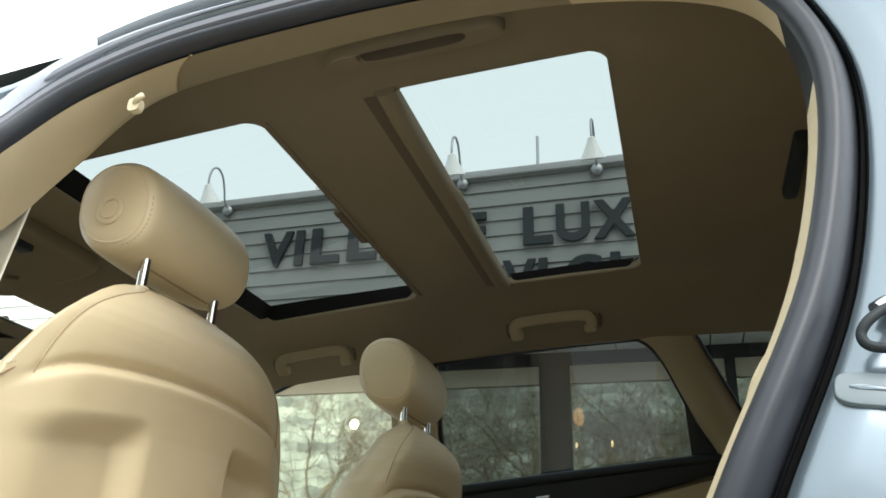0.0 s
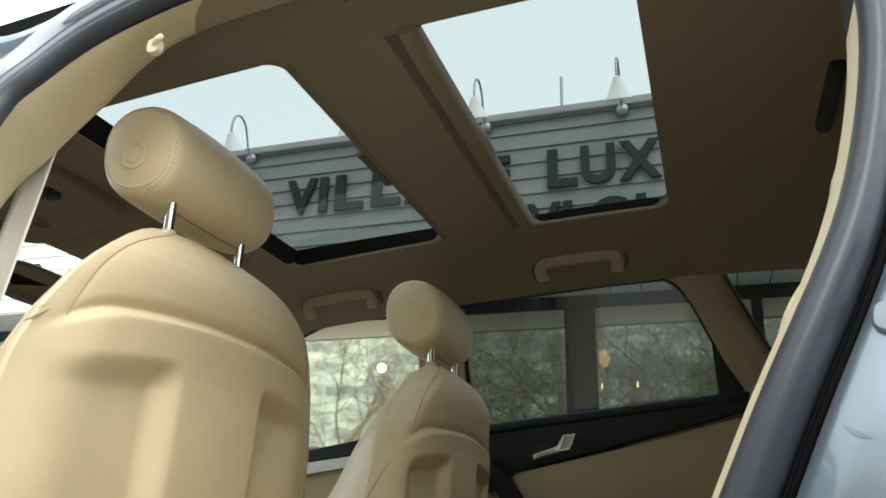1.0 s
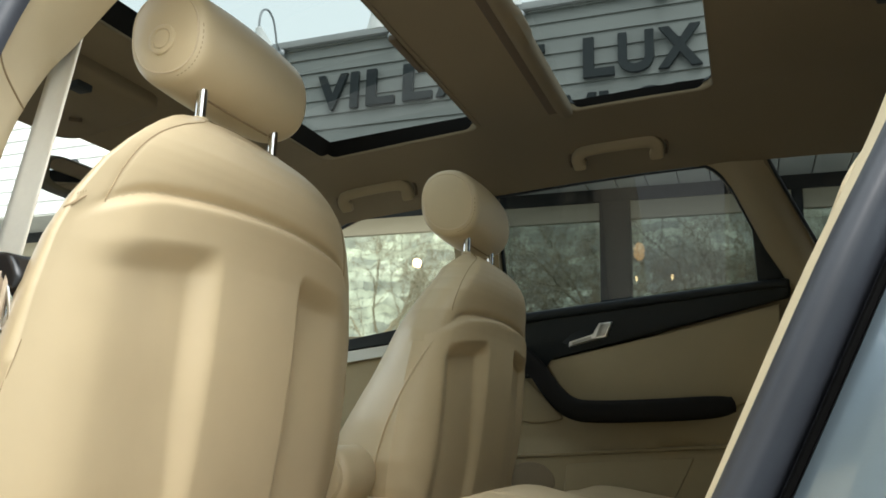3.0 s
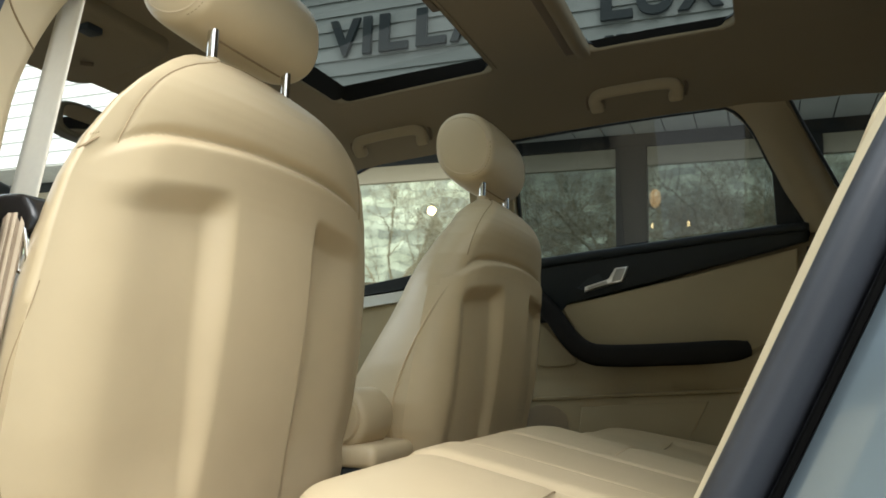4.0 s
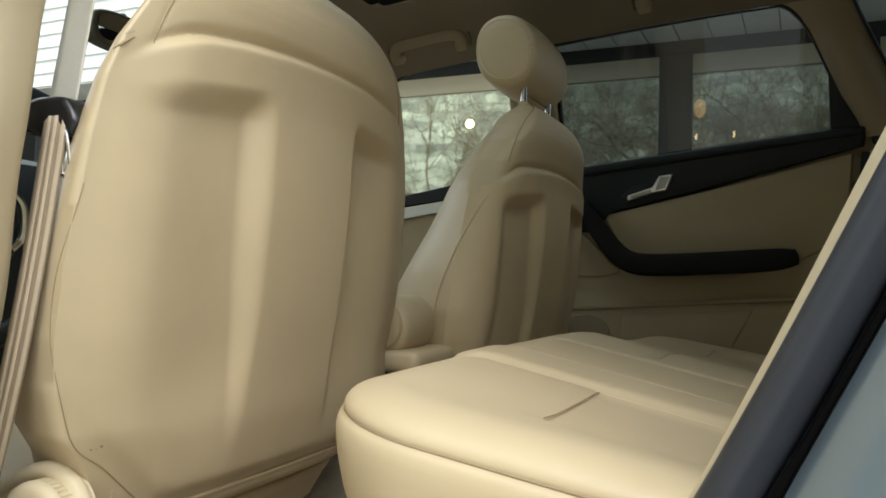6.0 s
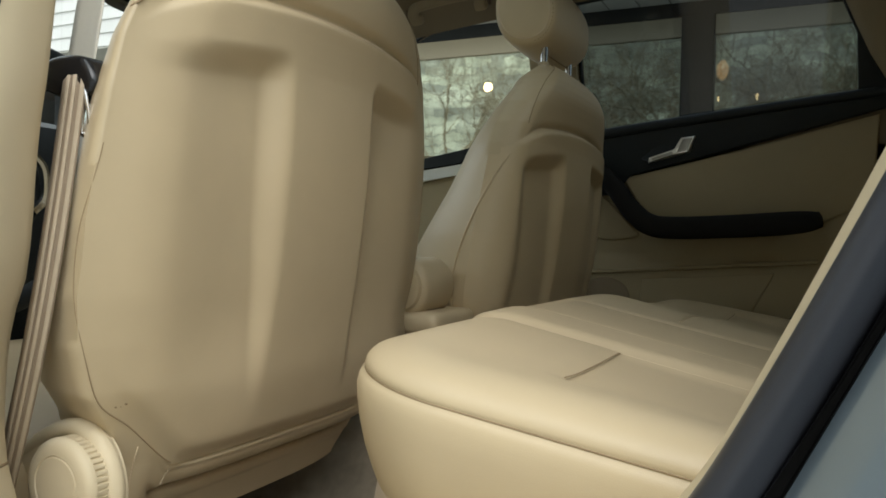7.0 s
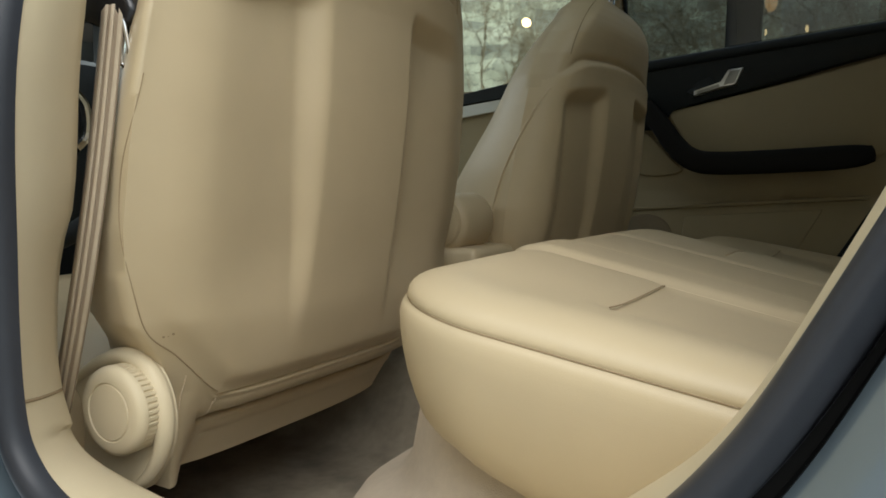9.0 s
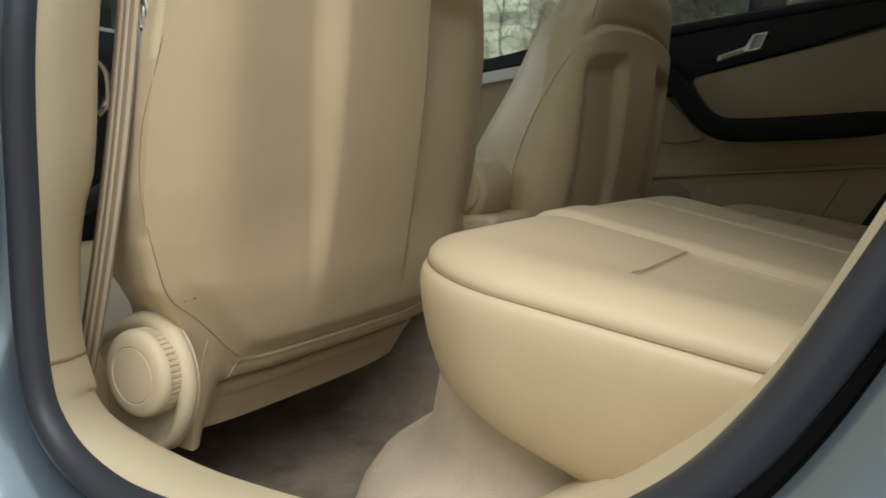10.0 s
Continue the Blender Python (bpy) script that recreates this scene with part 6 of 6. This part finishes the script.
def sign_lamp():
    lamp = thing("sign_lamp", "white cone gooseneck sign lamp on roof edge", "lamp", "sign lamps", at=(0, 6.95, 5.25))
    bm = bmesh.new()
    bmesh.ops.create_uvsphere(bm, u_segments=16, v_segments=10, radius=0.075, matrix=Matrix.Diagonal((1, 0.6, 1, 1)))
    part("wall_boss", bm, GALV, lamp, "grey round mounting")
    bm = bmesh.new()
    tube(bm, spline([(0, 0, 0), (0, -0.10, 0.10), (0, -0.14, 0.22), (0, -0.22, 0.38), (0, -0.34, 0.44), (0, -0.45, 0.38), (0, -0.50, 0.26), (0, -0.50, 0.10)], 6), 0.014, 8)
    part("gooseneck", bm, GALV, lamp, "bent grey tube")
    bm = bmesh.new()
    rows = []
    lean = Matrix.Translation((0, -0.50, 0.10)) @ Matrix.Rotation(radians(27), 4, "X")
    for r, z in ((0.020, 0.03), (0.040, 0.02), (0.048, -0.01), (0.085, -0.10), (0.140, -0.215), (0.136, -0.218), (0.08, -0.11), (0.035, -0.02)):
        rows.append([lean @ Vector((r * math.cos(q), r * math.sin(q), z)) for q in [2 * math.pi * i / 28 for i in range(28)]])
    grid(bm, rows, closed_u=True)
    part("shade", bm, ENAMEL, lamp, "white cone shade")
    return lamp


first = sign_lamp()
first.location.x = -0.13
for k in range(1, 8):
    copy_thing(first, Matrix.Translation((-0.13 - 1.60 * k, 6.95, 5.25)))
copy_thing(first, Matrix.Translation((1.47, 6.95, 5.25)))
pole = thing("roof_pole", "thin grey metal pole on the roof edge", "pole", at=(-0.83, 7.05, 5.38))
bm = bmesh.new()
tube(bm, [Vector((0, 0, 0)), Vector((0, 0, 0.30)), Vector((0, 0, 0.47))], 0.018, 8)
part("pole_tube", bm, GALV, pole)

# lamps in the shop


def pendant(x, y, z, r, mat, label, tall=1.0):
    p = thing("pendant_lamp", label, "lamp", "shop lamps", at=(x, y, z))
    bm = bmesh.new()
    bmesh.ops.create_uvsphere(bm, u_segments=20, v_segments=12, radius=r, matrix=Matrix.Diagonal((1, 1, tall, 1)))
    part("globe", bm, mat, p, "glowing globe")
    bm = bmesh.new()
    tube(bm, [Vector((0, 0, r)), Vector((0, 0, 3.33 - z))], 0.01, 6)
    part("cord", bm, BLACK, p)


pendant(-3.78, 9.0, 2.83, 0.062, BULB, "glowing warm globe lamp hanging in the shop")
pendant(-0.77, 9.6, 2.97, 0.075, AMBER, "amber lamp hanging in the shop", 1.7)
pendant(-0.85, 9.9, 2.65, 0.018, CANDLE, "small warm lamp in the shop", 2.4)
pendant(-0.37, 9.9, 2.66, 0.02, CANDLE, "small warm lamp in the shop", 2.4)

# ---------------------------------------------------------------- bare trees and a rocky bank behind the viewer, mirrored in the shop windows
rnd = random.Random(5)


def bare_tree():
    t = thing("bare_tree", "leafless grey-brown street tree with fine branches", "tree", "bare trees", at=(0, 0, 0))
    bm = bmesh.new()
    twigs = bmesh.new()

    def grow(p, d, length, r, depth):
        n = 4 if depth < 5 else 2
        path = [p.copy()]
        for k in range(n):
            d = (d + Vector((rnd.uniform(-1, 1), rnd.uniform(-1, 1), rnd.uniform(-0.5, 1))) * 0.17).normalized()
            p = p + d * (length / n)
            path.append(p.copy())
        tube(bm if depth < 2 else twigs, path, lambda k: r * (1 - 0.5 * k), 8 if depth < 2 else 3, caps=False)
        if depth == 6:
            return
        for k in range((5, 4, 4, 3, 3, 3)[depth]):
            a = rnd.uniform(0, 2 * math.pi)
            s = d.orthogonal().normalized()
            s = (s * math.cos(a) + d.cross(s) * math.sin(a))
            q = path[-1] if k == 0 else rnd.choice(path[n // 2:])
            grow(q.copy(), (d * rnd.uniform(0.5, 1.0) + s * rnd.uniform(0.45, 0.9)).normalized(), length * rnd.uniform(0.5, 0.78), r * (0.50 if depth < 3 else 0.60), depth + 1)
    grow(Vector((0, 0, 0)), Vector((0, 0, 1)), 3.6, 0.13, 0)
    part("trunk", bm, BARK, t)
    part("crown", twigs, BARK, t, "bare twigs")
    return t


tree = bare_tree()
tree.location = (-4.0, -11.0, 0)
for x, y, a in ((-8.5, -12.5, 80), (-0.6, -10.5, 200), (2.2, -14.0, 300), (-12.5, -11.0, 140), (6.5, -11.5, 30), (-6.6, -15.0, 250), (-2.2, -15.5, 20), (4.4, -16.0, 110), (-10.4, -16.0, 310), (0.6, -17.0, 95)):
    copy_thing(tree, Matrix.Translation((x, y, 0)) @ Matrix.Rotation(radians(a), 4, "Z"))


def stone_courses(name):
    """Coursed pale stone with dark joints, uneven in tone from block to block."""
    m = bpy.data.materials.new(name)
    m.use_nodes = True
    n, l = m.node_tree.nodes, m.node_tree.links
    b = n["Principled BSDF"]
    b.inputs["Roughness"].default_value = 0.95
    at = n.new("ShaderNodeTexCoord")
    warp = n.new("ShaderNodeTexNoise")
    warp.inputs["Scale"].default_value = 0.45
    warp.inputs["Detail"].default_value = 3
    l.new(at.outputs["Object"], warp.inputs["Vector"])
    mix = n.new("ShaderNodeVectorMath")
    mix.operation = "MULTIPLY_ADD"
    mix.inputs[1].default_value = (1.4, 1.4, 1.4)
    l.new(warp.outputs["Color"], mix.inputs[0])
    l.new(at.outputs["Object"], mix.inputs[2])
    cut = n.new("ShaderNodeSeparateXYZ")
    l.new(mix.outputs[0], cut.inputs[0])
    lay = n.new("ShaderNodeCombineXYZ")
    l.new(cut.outputs["X"], lay.inputs["X"])
    l.new(cut.outputs["Z"], lay.inputs["Y"])
    brick = n.new("ShaderNodeTexBrick")
    brick.inputs["Color1"].default_value = (0.76, 0.76, 0.60, 1)
    brick.inputs["Color2"].default_value = (0.36, 0.36, 0.31, 1)
    brick.inputs["Mortar"].default_value = (0.16, 0.16, 0.14, 1)
    brick.inputs["Scale"].default_value = 1.0
    brick.inputs["Mortar Size"].default_value = 0.035
    brick.inputs["Mortar Smooth"].default_value = 1.0
    brick.inputs["Brick Width"].default_value = 1.7
    brick.inputs["Row Height"].default_value = 0.48
    l.new(lay.outputs[0], brick.inputs["Vector"])
    fine = n.new("ShaderNodeTexNoise")
    fine.inputs["Scale"].default_value = 1.1
    fine.inputs["Detail"].default_value = 6
    l.new(at.outputs["Object"], fine.inputs["Vector"])
    tone = n.new("ShaderNodeMapRange")
    tone.inputs["From Min"].default_value, tone.inputs["From Max"].default_value = 0.3, 0.7
    tone.inputs["To Min"].default_value, tone.inputs["To Max"].default_value = 0.6, 1.25
    l.new(fine.outputs["Fac"], tone.inputs["Value"])
    out = n.new("ShaderNodeVectorMath")
    out.operation = "SCALE"
    l.new(brick.outputs["Color"], out.inputs[0])
    l.new(tone.outputs[0], out.inputs["Scale"])
    l.new(out.outputs[0], b.inputs["Base Color"])
    return m


BANK = stone_courses("coursed_pale_stone")
bm = bmesh.new()
rows = []
for j in range(61):
    t = j / 60
    row = []
    for i in range(161):
        x = -48 + 96 * i / 160
        n = noise.noise(Vector((x * 0.12, t * 7, 0.3))) + 0.5 * noise.noise(Vector((x * 0.4, t * 16, 2.0)))
        row.append((x, -19 - 6 * t + 0.7 * n, -0.3 + (13.0 - 2.5 * sstep(-6, 14, x)) * t + 0.25 * n))
    rows.append(row)
grid(bm, rows)
bank = part("stone_bank", bm, BANK)
tagged(bank, "pale coursed stone bank behind the bare trees", "hillside", "", "structure")
